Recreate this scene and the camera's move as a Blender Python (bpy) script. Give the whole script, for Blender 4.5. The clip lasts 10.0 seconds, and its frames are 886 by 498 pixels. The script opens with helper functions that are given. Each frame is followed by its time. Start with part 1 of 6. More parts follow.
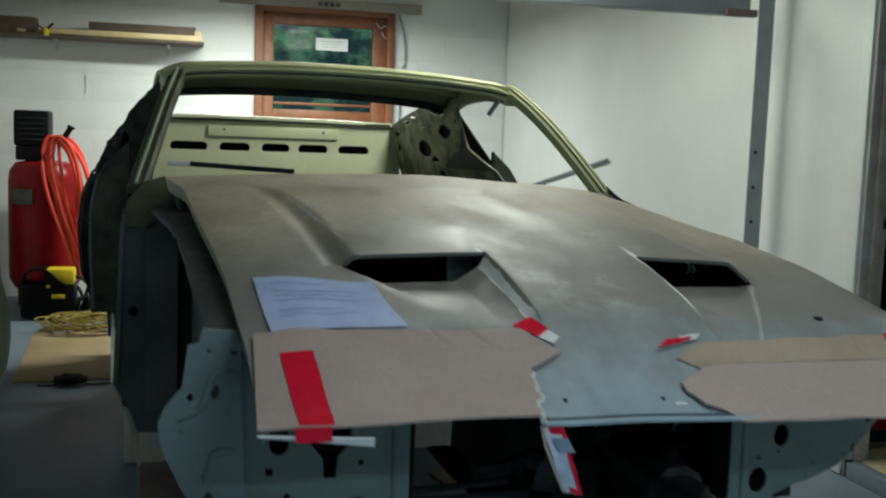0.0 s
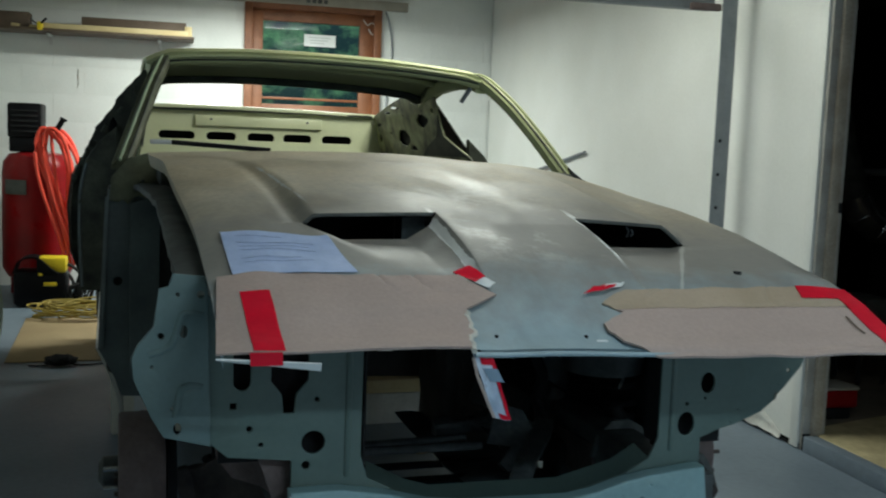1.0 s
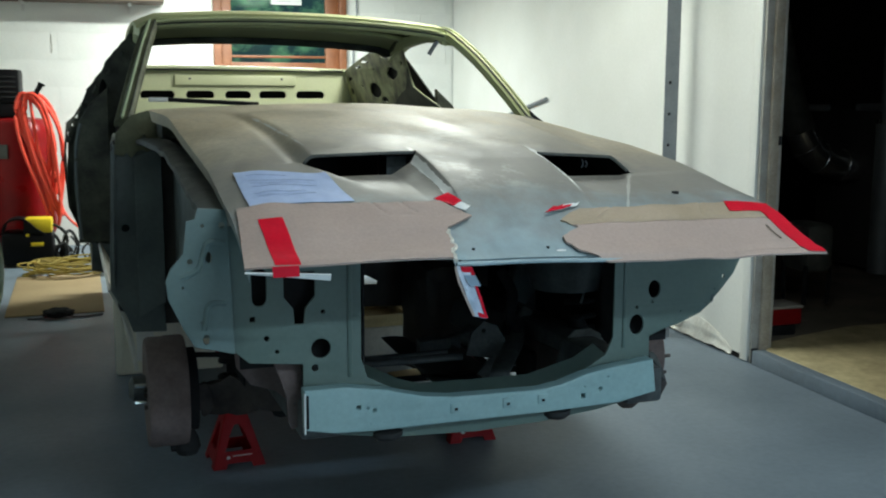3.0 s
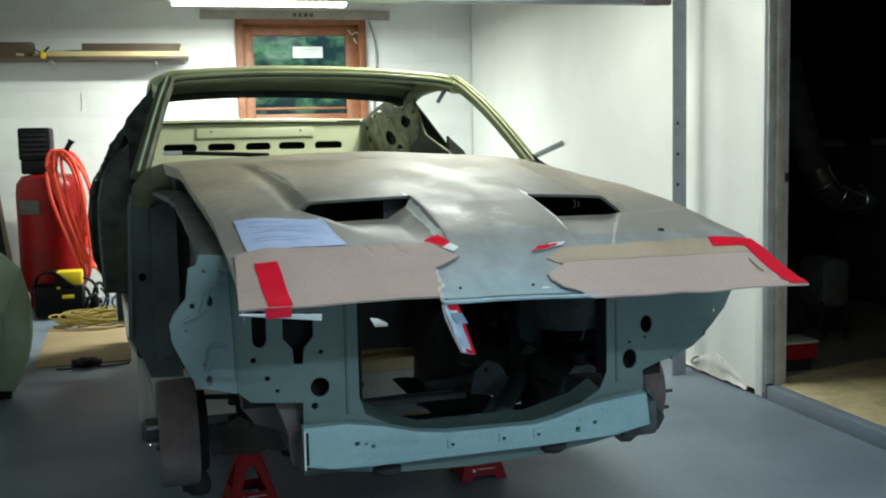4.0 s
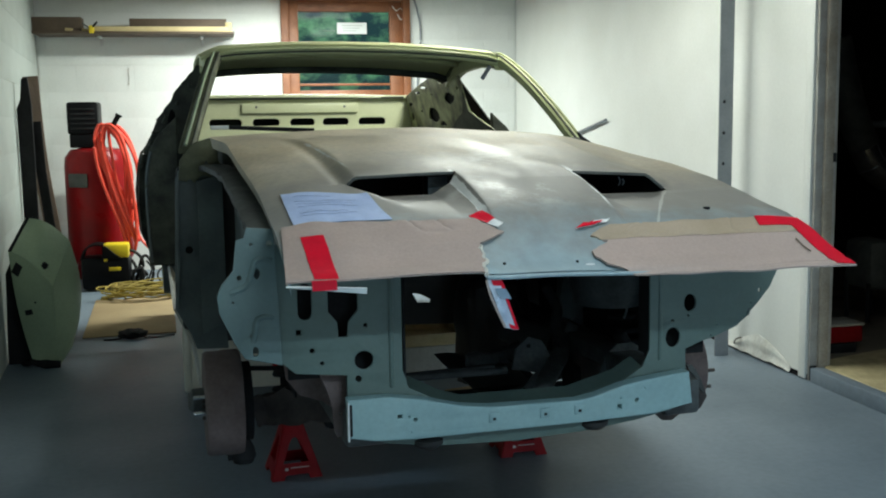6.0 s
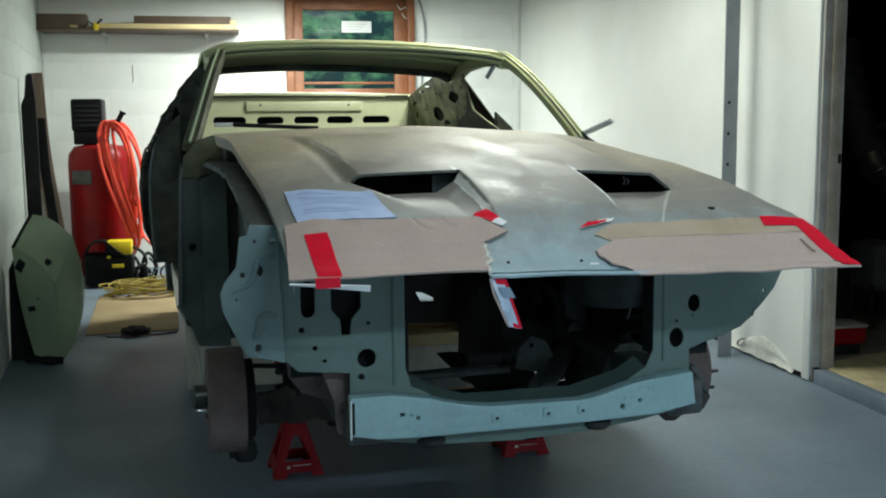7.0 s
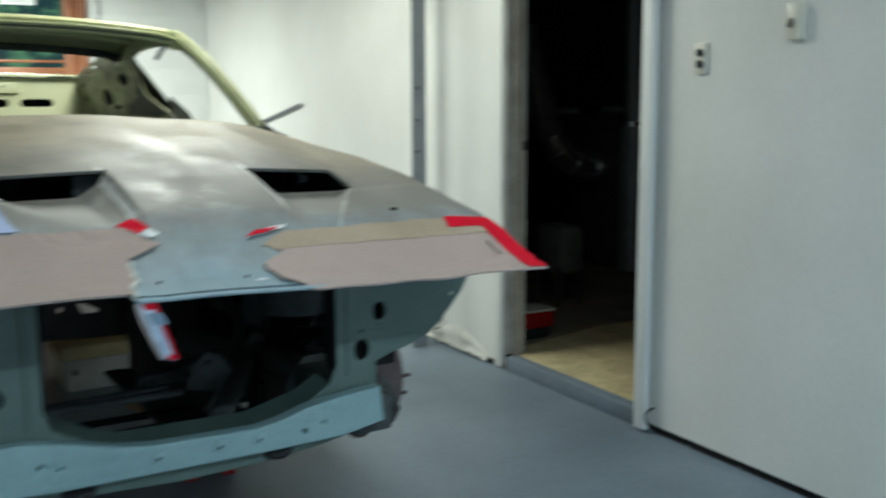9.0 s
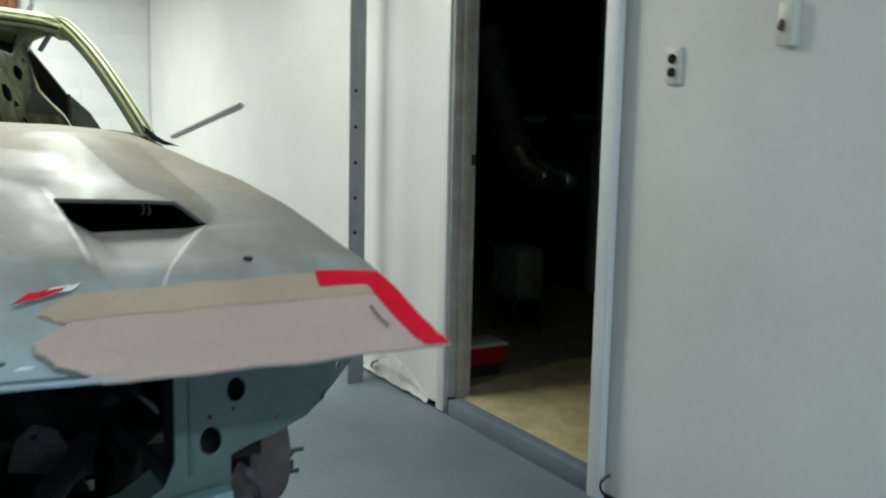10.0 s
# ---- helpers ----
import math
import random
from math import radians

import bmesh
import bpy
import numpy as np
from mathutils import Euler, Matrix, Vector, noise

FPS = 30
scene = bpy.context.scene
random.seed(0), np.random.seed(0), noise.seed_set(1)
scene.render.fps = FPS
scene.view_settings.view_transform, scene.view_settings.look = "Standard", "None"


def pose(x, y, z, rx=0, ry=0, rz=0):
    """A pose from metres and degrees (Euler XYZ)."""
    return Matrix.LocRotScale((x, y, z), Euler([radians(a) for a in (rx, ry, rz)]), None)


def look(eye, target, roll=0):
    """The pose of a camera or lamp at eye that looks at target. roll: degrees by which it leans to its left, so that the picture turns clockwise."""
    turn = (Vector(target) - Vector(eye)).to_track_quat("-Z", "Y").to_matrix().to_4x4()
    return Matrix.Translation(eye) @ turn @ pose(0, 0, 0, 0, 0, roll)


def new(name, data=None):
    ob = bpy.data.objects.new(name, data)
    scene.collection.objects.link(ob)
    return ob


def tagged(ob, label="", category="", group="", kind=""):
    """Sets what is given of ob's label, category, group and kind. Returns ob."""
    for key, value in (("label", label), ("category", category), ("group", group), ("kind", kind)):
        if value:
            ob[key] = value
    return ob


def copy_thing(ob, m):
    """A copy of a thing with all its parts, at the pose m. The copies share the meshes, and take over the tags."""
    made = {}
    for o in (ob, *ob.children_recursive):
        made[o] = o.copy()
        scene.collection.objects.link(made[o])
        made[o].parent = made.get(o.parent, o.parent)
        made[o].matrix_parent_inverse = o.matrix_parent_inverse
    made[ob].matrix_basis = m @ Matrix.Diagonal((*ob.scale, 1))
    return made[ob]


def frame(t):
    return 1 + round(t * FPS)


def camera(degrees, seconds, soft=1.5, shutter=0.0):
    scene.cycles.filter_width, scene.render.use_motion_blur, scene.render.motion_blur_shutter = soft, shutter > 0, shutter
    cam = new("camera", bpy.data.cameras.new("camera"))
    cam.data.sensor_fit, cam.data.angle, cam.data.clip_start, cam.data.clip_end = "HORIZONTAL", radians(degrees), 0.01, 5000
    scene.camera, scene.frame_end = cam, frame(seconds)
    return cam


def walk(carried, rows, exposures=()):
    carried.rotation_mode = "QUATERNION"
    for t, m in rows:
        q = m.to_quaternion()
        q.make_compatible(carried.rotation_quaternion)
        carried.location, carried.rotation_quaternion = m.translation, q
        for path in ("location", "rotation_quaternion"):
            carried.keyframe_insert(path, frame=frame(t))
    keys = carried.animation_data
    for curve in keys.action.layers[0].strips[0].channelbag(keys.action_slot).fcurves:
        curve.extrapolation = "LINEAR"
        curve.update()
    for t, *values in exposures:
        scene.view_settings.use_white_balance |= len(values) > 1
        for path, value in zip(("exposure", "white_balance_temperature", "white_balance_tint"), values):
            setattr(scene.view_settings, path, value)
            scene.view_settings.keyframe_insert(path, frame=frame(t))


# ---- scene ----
cam = camera(46.6, 10.0, soft=2.0, shutter=0.7)
PATH = [
    (0, (0.434, 0.106, 1.246), (0.925, 2.033, 1.031), 2.0),
    (0.5, (0.475, -0.004, 1.207), (0.957, 1.923, 0.978), 2.2),
    (1, (0.474, -0.09, 1.184), (0.973, 1.836, 0.975), 2.2),
    (1.5, (0.424, -0.154, 1.172), (0.996, 1.746, 0.922), 2.5),
    (2, (0.347, -0.244, 1.166), (0.919, 1.646, 0.848), 3.3),
    (2.5, (0.325, -0.328, 1.163), (0.9, 1.558, 0.826), 2.3),
    (2.7, (0.333, -0.359, 1.168), (0.92, 1.526, 0.85), 1.0),
    (3.8, (0.425, -0.505, 1.17), (0.914, 1.417, 0.914), -0.9),
    (4, (0.426, -0.518, 1.169), (0.923, 1.408, 0.961), -1.3),
    (4.5, (0.426, -0.534, 1.169), (0.881, 1.401, 0.953), -1.4),
    (5, (0.422, -0.531, 1.164), (0.853, 1.406, 0.91), -0.7),
    (5.5, (0.417, -0.529, 1.166), (0.837, 1.411, 0.917), -0.9),
    (7, (0.414, -0.522, 1.162), (0.827, 1.418, 0.912), -0.5),
    (7.5, (0.419, -0.519, 1.161), (0.839, 1.42, 0.908), -0.0),
    (8, (0.444, -0.509, 1.16), (0.927, 1.41, 0.872), 0.2),
    (8.5, (0.487, -0.416, 1.152), (1.148, 1.443, 0.826), 1.0),
    (9, (0.574, -0.288, 1.186), (1.517, 1.45, 0.895), -0.2),
    (9.5, (0.756, -0.062, 1.171), (1.799, 1.617, 0.868), -1.0),
    (10, (0.997, 0.13, 1.211), (1.973, 1.852, 0.919), 1.2),
]
walk(cam, [(t, look(eye, target, roll)) for t, eye, target, roll in PATH], [(0, -0.65), (1, -0.55), (2, -0.42), (2.5, -0.16), (4, 0.18), (5, 0.05), (9, 0.0), (10, -0.08)])

# ---- world and light ----
world = bpy.data.worlds.new("sky")
scene.world = world
world.use_nodes = True
wn = world.node_tree.nodes
sky = wn.new("ShaderNodeTexSky")
sky.sky_type, sky.sun_disc = "NISHITA", False
sky.sun_elevation, sky.sun_rotation = radians(35), radians(150)
wn["Background"].inputs["Strength"].default_value = 0.10
world.node_tree.links.new(sky.outputs[0], wn["Background"].inputs["Color"])


def area(name, m, sx, sy, watts, color):
    lamp = bpy.data.lights.new(name, "AREA")
    lamp.shape, lamp.size, lamp.size_y, lamp.energy, lamp.color = "RECTANGLE", sx, sy, watts, color
    ob = new(name, lamp)
    ob.matrix_world = m
    return ob


# daylight lamp beyond the unseen front wall's gap, and the overhead lamps
area("daylight", look((1.70, -3.4, 0.92), (2.2, 3.0, 0.7)), 1.9, 1.5, 42, (0.42, 0.72, 1.0))
area("overhead_light", look((1.06, 6.9, 2.12), (1.06, 6.9, 0)), 1.2, 0.14, 96, (0.91, 1.0, 0.93))
# two unseen fill lamps, added to light the hood and the front panels
area("overhead_light", look((1.35, 1.25, 2.22), (1.35, 1.25, 0)), 1.2, 0.14, 7, (0.86, 0.98, 1.0))
area("overhead_light", look((1.55, -0.9, 2.22), (1.55, -0.9, 0)), 1.2, 0.14, 52, (0.58, 0.83, 1.0))
# unseen tube, inferred from the lit rear divider
area("overhead_light", look((1.7, 4.05, 2.22), (1.7, 4.05, 0)), 0.30, 1.2, 42, (0.93, 1.0, 0.92))


# ---- materials ----
def mat(name, color, rough=0.6, metal=0.0, var=0.18, scale=6.0, bump=0.08, fine=90.0, second=None, amount=0.5, spec=0.5):
    """Painted or raw surface: stains at one scale, grain at another, fine relief; second: a worn or dirty colour in patches."""
    m = bpy.data.materials.new(name)
    m.use_nodes = True
    nt = m.node_tree
    n, l = nt.nodes, nt.links
    b = n["Principled BSDF"]
    tc = n.new("ShaderNodeTexCoord")
    big, small = n.new("ShaderNodeTexNoise"), n.new("ShaderNodeTexNoise")
    big.inputs["Scale"].default_value, big.inputs["Detail"].default_value = scale, 5
    small.inputs["Scale"].default_value, small.inputs["Detail"].default_value = fine, 3
    for t in (big, small):
        l.new(tc.outputs["Object"], t.inputs["Vector"])
    ramp = n.new("ShaderNodeValToRGB")
    ramp.color_ramp.elements[0].position, ramp.color_ramp.elements[1].position = 0.5 - 0.3 * amount, 0.85 - 0.3 * amount
    c = Vector(color)
    d = Vector(second) if second else c * (1 - var)
    ramp.color_ramp.elements[0].color = (*c, 1)
    ramp.color_ramp.elements[1].color = (*d, 1)
    l.new(big.outputs["Fac"], ramp.inputs["Fac"])
    mul = n.new("ShaderNodeMix")
    mul.data_type, mul.blend_type = "RGBA", "MULTIPLY"
    mul.inputs["Factor"].default_value = 1
    gr = n.new("ShaderNodeMapRange")
    gr.inputs["From Min"].default_value, gr.inputs["From Max"].default_value = 0.25, 0.75
    gr.inputs["To Min"].default_value, gr.inputs["To Max"].default_value = 1 - var * 0.6, 1 + var * 0.3
    l.new(small.outputs["Fac"], gr.inputs["Value"])
    l.new(ramp.outputs["Color"], mul.inputs[6])
    l.new(gr.outputs[0], mul.inputs[7])
    l.new(mul.outputs[2], b.inputs["Base Color"])
    rr = n.new("ShaderNodeMapRange")
    rr.inputs["To Min"].default_value, rr.inputs["To Max"].default_value = max(0.03, rough - 0.12), min(1, rough + 0.12)
    l.new(big.outputs["Fac"], rr.inputs["Value"])
    l.new(rr.outputs[0], b.inputs["Roughness"])
    b.inputs["Metallic"].default_value = metal
    b.inputs["Specular IOR Level"].default_value = spec
    if bump:
        bp = n.new("ShaderNodeBump")
        bp.inputs["Strength"].default_value, bp.inputs["Distance"].default_value = bump, 0.004
        l.new(small.outputs["Fac"], bp.inputs["Height"])
        l.new(bp.outputs[0], b.inputs["Normal"])
    return m


def glow(name, color, strength):
    m = bpy.data.materials.new(name)
    m.use_nodes = True
    b = m.node_tree.nodes["Principled BSDF"]
    b.inputs["Base Color"].default_value = (*color, 1)
    b.inputs["Emission Color"].default_value = (*color, 1)
    b.inputs["Emission Strength"].default_value = strength
    return m


WHITE = mat("white wall paint", (0.78, 0.79, 0.76), 0.55, var=0.06, scale=1.6, bump=0.15, fine=60, second=(0.70, 0.71, 0.67))
PEELED = mat("stained peeling plaster", (0.75, 0.75, 0.70), 0.7, var=0.25, scale=14, bump=0.3, fine=60, second=(0.62, 0.60, 0.54))
BLOCK = mat("white painted block", (0.80, 0.81, 0.78), 0.6, var=0.08, scale=3, bump=0.4, fine=120, second=(0.72, 0.73, 0.70))
FLOOR = mat("grey floor paint", (0.186, 0.232, 0.276), 0.52, spec=0.33, var=0.18, scale=1.3, bump=0.06, fine=40, second=(0.126, 0.160, 0.194))
CEIL = mat("grey ceiling boards", (0.30, 0.29, 0.26), 0.8, var=0.2, scale=2)
# lighter copy of the teal, for the light reaching past the hood's edge
LITTEAL = mat("teal primer, lit tone", (0.145, 0.208, 0.205), 0.5, var=0.12, scale=5, bump=0.05, second=(0.115, 0.168, 0.166))
TEAL = mat("teal primer", (0.115, 0.165, 0.145), 0.5, var=0.12, scale=5, bump=0.05, second=(0.09, 0.132, 0.116))
# paler copy of the teal; the bar's stronger light is in the colour
BARTEAL = mat("teal bar paint, lit tone", (0.30, 0.44, 0.44), 0.42, var=0.14, scale=7, bump=0.05, second=(0.24, 0.365, 0.37))
LIME = mat("pale green paint", (0.50, 0.53, 0.27), 0.42, var=0.12, scale=4, bump=0.04, second=(0.40, 0.42, 0.22))
# body green raised in tone to carry the light on the rear divider
CREAM = mat("pale green paint, lit tone", (0.78, 0.80, 0.52), 0.4, var=0.08, scale=4, bump=0.03, second=(0.71, 0.73, 0.45))
MOTTLED = mat("blotched green paint", (0.42, 0.45, 0.23), 0.5, var=0.25, scale=9, second=(0.06, 0.06, 0.035), amount=0.75)
DKGREEN = mat("dark green paint", (0.085, 0.092, 0.066), 0.65, spec=0.25, var=0.35, scale=9, second=(0.026, 0.028, 0.022), amount=0.7)
SIDE = mat("dusty grey green primer", (0.13, 0.155, 0.15), 0.6, var=0.2, scale=6, second=(0.07, 0.085, 0.085))
DUSTY = mat("dark dusty primer", (0.085, 0.09, 0.082), 0.65, var=0.3, scale=14, bump=0.2, second=(0.045, 0.048, 0.045))
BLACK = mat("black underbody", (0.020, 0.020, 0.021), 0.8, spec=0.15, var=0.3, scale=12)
DARK = mat("dark oily metal", (0.085, 0.095, 0.095), 0.5, var=0.4, scale=14, second=(0.035, 0.036, 0.036))
WALLBROWN = mat("brown black firewall paint", (0.07, 0.058, 0.046), 0.7, var=0.3, scale=8, second=(0.035, 0.03, 0.026))
BAY = mat("dusty teal grey metal", (0.115, 0.130, 0.128), 0.7, var=0.5, scale=16, bump=0.4, second=(0.055, 0.060, 0.060))
RUST = mat("rusty brown iron", (0.16, 0.118, 0.112), 0.8, var=0.3, scale=14, bump=0.3, second=(0.115, 0.08, 0.074))
CARD = mat("brown cardboard", (0.46, 0.35, 0.305), 0.75, var=0.14, scale=2.6, bump=0.06, fine=150, second=(0.385, 0.292, 0.254))
CARDTAN = mat("yellowish cardboard", (0.425, 0.333, 0.245), 0.85, var=0.12, scale=5, bump=0.05, fine=150, second=(0.36, 0.277, 0.19))
CARD2 = mat("tan cardboard", (0.34, 0.245, 0.125), 0.85, var=0.15, scale=3, second=(0.27, 0.19, 0.095))
TAPE = mat("red tape", (0.72, 0.008, 0.030), 0.35, spec=0.2, var=0.1, scale=20, bump=0.1)
PALEBLUE = mat("blue grey plastic film", (0.24, 0.33, 0.42), 0.35, var=0.1, scale=20)
# blue in the colour stands for daylight on the white sheet
PAPER = mat("white paper", (0.43, 0.53, 0.77), 0.7, var=0.08, scale=26, bump=0.1, second=(0.36, 0.46, 0.70))
FADED = mat("faded print", (0.385, 0.48, 0.71), 0.75, var=0.3, scale=60, second=(0.42, 0.52, 0.76))
SILVER = mat("crumpled foil tape", (0.82, 0.88, 0.98), 0.28, metal=0.25, var=0.25, scale=22, bump=0.15, second=(0.42, 0.50, 0.62))
WOOD = mat("reddish brown wood", (0.27, 0.10, 0.04), 0.5, var=0.3, scale=9, second=(0.19, 0.065, 0.025))
PINE = mat("pale pine", (0.62, 0.50, 0.27), 0.6, var=0.15, scale=10, second=(0.52, 0.40, 0.2))
BROWN = mat("dark brown board", (0.11, 0.075, 0.05), 0.7, var=0.25, scale=8)
GREYBOARD = mat("weathered grey board", (0.36, 0.33, 0.28), 0.8, var=0.2, scale=8)
STEEL = mat("galvanised steel", (0.26, 0.28, 0.30), 0.5, metal=0.4, var=0.15, scale=12)
CHROME = mat("bright metal", (0.80, 0.81, 0.83), 0.2, metal=1.0, var=0.1, scale=14)
DUCT = mat("crinkled foil duct", (0.78, 0.78, 0.80), 0.20, metal=0.95, var=0.2, scale=16, bump=0.25, fine=18, second=(0.5, 0.5, 0.52))
RED = mat("red enamel", (0.27, 0.005, 0.007), 0.3, spec=0.2, var=0.2, scale=5, second=(0.20, 0.007, 0.009))
JACKRED = mat("bright red enamel", (0.31, 0.004, 0.008), 0.5, spec=0.15, var=0.2, scale=9, second=(0.24, 0.004, 0.007))
# darkened copy of the pale green, for body parts on the shaded side
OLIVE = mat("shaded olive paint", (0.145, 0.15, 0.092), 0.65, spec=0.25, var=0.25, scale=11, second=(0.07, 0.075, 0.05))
# block surface again, greyer than the back wall's
GREYWALL = mat("greyer block", (0.46, 0.50, 0.47), 0.65, var=0.1, scale=2.5, bump=0.4, fine=120, second=(0.39, 0.43, 0.40))
DRAWER = mat("dusty white paint", (0.62, 0.60, 0.54), 0.6, var=0.2, scale=9, second=(0.50, 0.48, 0.42))
DARKRUST = mat("dark rusty iron", (0.085, 0.066, 0.058), 0.8, var=0.35, scale=16, bump=0.3, second=(0.035, 0.028, 0.026))
BEIGE = mat("pale beige plastic", (0.78, 0.74, 0.62), 0.5, var=0.1, scale=6, second=(0.70, 0.66, 0.54))
HOSE = mat("orange red rubber hose", (0.85, 0.075, 0.04), 0.45, var=0.1, scale=10)
YELLOW = mat("yellow plastic", (0.75, 0.55, 0.02), 0.45, var=0.1, scale=10)
ROPE = mat("yellow cable", (0.38, 0.28, 0.05), 0.6, var=0.15, scale=20)
PLASTIC = mat("black plastic", (0.005, 0.005, 0.006), 0.45, spec=0.12, var=0.2, scale=20)
RUBBER = mat("black rubber", (0.015, 0.015, 0.015), 0.75, var=0.2, scale=20)
PALE = mat("pale green fender paint", (0.38, 0.47, 0.30), 0.45, var=0.15, scale=4, second=(0.29, 0.37, 0.24))
TRIM = mat("white trim paint", (0.76, 0.78, 0.77), 0.5, var=0.08, scale=5)
JAMB = mat("worn grey jamb", (0.42, 0.405, 0.37), 0.7, var=0.2, scale=9, second=(0.31, 0.28, 0.24))
TANWOOD = mat("worn tan wood", (0.43, 0.38, 0.31), 0.7, var=0.3, scale=9, second=(0.3, 0.25, 0.19))
PLY = mat("plywood floor", (0.52, 0.44, 0.25), 0.7, var=0.3, scale=9, bump=0.2, fine=40, second=(0.36, 0.30, 0.17))
GRIME = mat("grimy floor", (0.20, 0.17, 0.13), 0.8, var=0.35, scale=4, second=(0.12, 0.10, 0.08))
# near black stands in for the darkness of the boiler room
UNLIT = mat("dark room wall", (0.032, 0.031, 0.031), 0.9, var=0.3, scale=3)
IVORY = mat("ivory plastic", (0.70, 0.68, 0.58), 0.4, var=0.06, scale=20)
WHITEPLASTIC = mat("white plastic", (0.70, 0.70, 0.68), 0.45, var=0.06, scale=8)
TUBE = glow("lit fluorescent tube", (1.0, 0.98, 0.88), 9.0)
DAY = glow("pale daylight", (0.55, 0.75, 0.95), 0.9)


def hood_paint():
    # tan base raised in tone for the warm light on the hood's rear
    m = mat("sanded hood primer", (0.46, 0.385, 0.265), 0.52, spec=0.5, var=0.30, scale=4.2, bump=0.06, fine=70, second=(0.49, 0.43, 0.32))
    nt = m.node_tree
    n, l = nt.nodes, nt.links
    b = n["Principled BSDF"]
    old = b.inputs["Base Color"].links[0].from_socket
    tc, sep = n.new("ShaderNodeTexCoord"), n.new("ShaderNodeSeparateXYZ")
    l.new(tc.outputs["Object"], sep.inputs[0])
    wob = n.new("ShaderNodeTexNoise")
    wob.inputs["Scale"].default_value, wob.inputs["Detail"].default_value, wob.inputs["Roughness"].default_value = 8, 8, 0.68
    l.new(tc.outputs["Object"], wob.inputs["Vector"])
    # greyer primer rubbed in over the front two thirds
    ga = n.new("ShaderNodeMath")
    ga.operation = "MULTIPLY_ADD"
    ga.inputs[1].default_value = 0.55
    l.new(wob.outputs["Fac"], ga.inputs[0])
    l.new(sep.outputs["Y"], ga.inputs[2])
    gm = n.new("ShaderNodeMapRange")
    gm.inputs["From Min"].default_value, gm.inputs["From Max"].default_value = 0.84, 0.36
    gm.inputs["To Max"].default_value = 0.85
    l.new(ga.outputs[0], gm.inputs["Value"])
    mg = n.new("ShaderNodeMix")
    mg.data_type = "RGBA"
    mg.inputs[7].default_value = (0.215, 0.212, 0.203, 1)
    l.new(gm.outputs[0], mg.inputs["Factor"])
    l.new(old, mg.inputs[6])
    old = mg.outputs[2]
    # bluish tone on the nose
    add = n.new("ShaderNodeMath")
    add.operation = "MULTIPLY_ADD"
    add.inputs[1].default_value = 0.35
    l.new(wob.outputs["Fac"], add.inputs[0])
    l.new(sep.outputs["Y"], add.inputs[2])
    mr = n.new("ShaderNodeMapRange")
    mr.inputs["From Min"].default_value, mr.inputs["From Max"].default_value = 0.09, -0.10
    l.new(add.outputs[0], mr.inputs["Value"])
    mix = n.new("ShaderNodeMix")
    mix.data_type = "RGBA"
    mix.inputs[7].default_value = (0.31, 0.40, 0.43, 1)
    l.new(mr.outputs[0], mix.inputs["Factor"])
    l.new(old, mix.inputs[6])
    # rubbed, brighter streaks along the spine
    st = n.new("ShaderNodeTexNoise")
    st.inputs["Scale"].default_value, st.inputs["Detail"].default_value, st.inputs["Roughness"].default_value = 5, 8, 0.7
    l.new(tc.outputs["Object"], st.inputs["Vector"])
    sr = n.new("ShaderNodeMapRange")
    sr.inputs["From Min"].default_value, sr.inputs["From Max"].default_value = 0.52, 0.68
    l.new(st.outputs["Fac"], sr.inputs["Value"])
    au = n.new("ShaderNodeMath")
    au.operation = "ABSOLUTE"
    l.new(sep.outputs["X"], au.inputs[0])
    ur = n.new("ShaderNodeMapRange")
    ur.inputs["From Min"].default_value, ur.inputs["From Max"].default_value = 0.22, 0.06
    l.new(au.outputs[0], ur.inputs["Value"])
    mm = n.new("ShaderNodeMath")
    mm.operation = "MULTIPLY"
    l.new(sr.outputs[0], mm.inputs[0])
    l.new(ur.outputs[0], mm.inputs[1])
    mix2 = n.new("ShaderNodeMix")
    mix2.data_type = "RGBA"
    mix2.inputs[7].default_value = (0.60, 0.59, 0.55, 1)
    ym = n.new("ShaderNodeMapRange")
    ym.inputs["From Min"].default_value, ym.inputs["From Max"].default_value = -0.13, -0.05
    l.new(sep.outputs["Y"], ym.inputs["Value"])
    my = n.new("ShaderNodeMath")
    my.operation = "MULTIPLY"
    l.new(mm.outputs[0], my.inputs[0])
    l.new(ym.outputs[0], my.inputs[1])
    yn = n.new("ShaderNodeMapRange")
    yn.inputs["From Min"].default_value, yn.inputs["From Max"].default_value = 0.72, 0.22
    l.new(sep.outputs["Y"], yn.inputs["Value"])
    mz = n.new("ShaderNodeMath")
    mz.operation = "MULTIPLY"
    l.new(my.outputs[0], mz.inputs[0])
    l.new(yn.outputs[0], mz.inputs[1])
    l.new(mz.outputs[0], mix2.inputs["Factor"])
    l.new(mix.outputs[2], mix2.inputs[6])
    # filler showing on the scoops' inner ridges
    ax = n.new("ShaderNodeMath")
    ax.operation = "SUBTRACT"
    ax.inputs[1].default_value = 0.1500
    l.new(au.outputs[0], ax.inputs[0])
    ab = n.new("ShaderNodeMath")
    ab.operation = "ABSOLUTE"
    l.new(ax.outputs[0], ab.inputs[0])
    wid = n.new("ShaderNodeMath")
    wid.operation = "MULTIPLY_ADD"
    wid.inputs[1].default_value = 0.026
    l.new(st.outputs["Fac"], wid.inputs[0])
    wid.inputs[2].default_value = -0.0080
    less = n.new("ShaderNodeMath")
    less.operation = "LESS_THAN"
    l.new(ab.outputs[0], less.inputs[0])
    l.new(wid.outputs[0], less.inputs[1])
    yr = n.new("ShaderNodeMapRange")
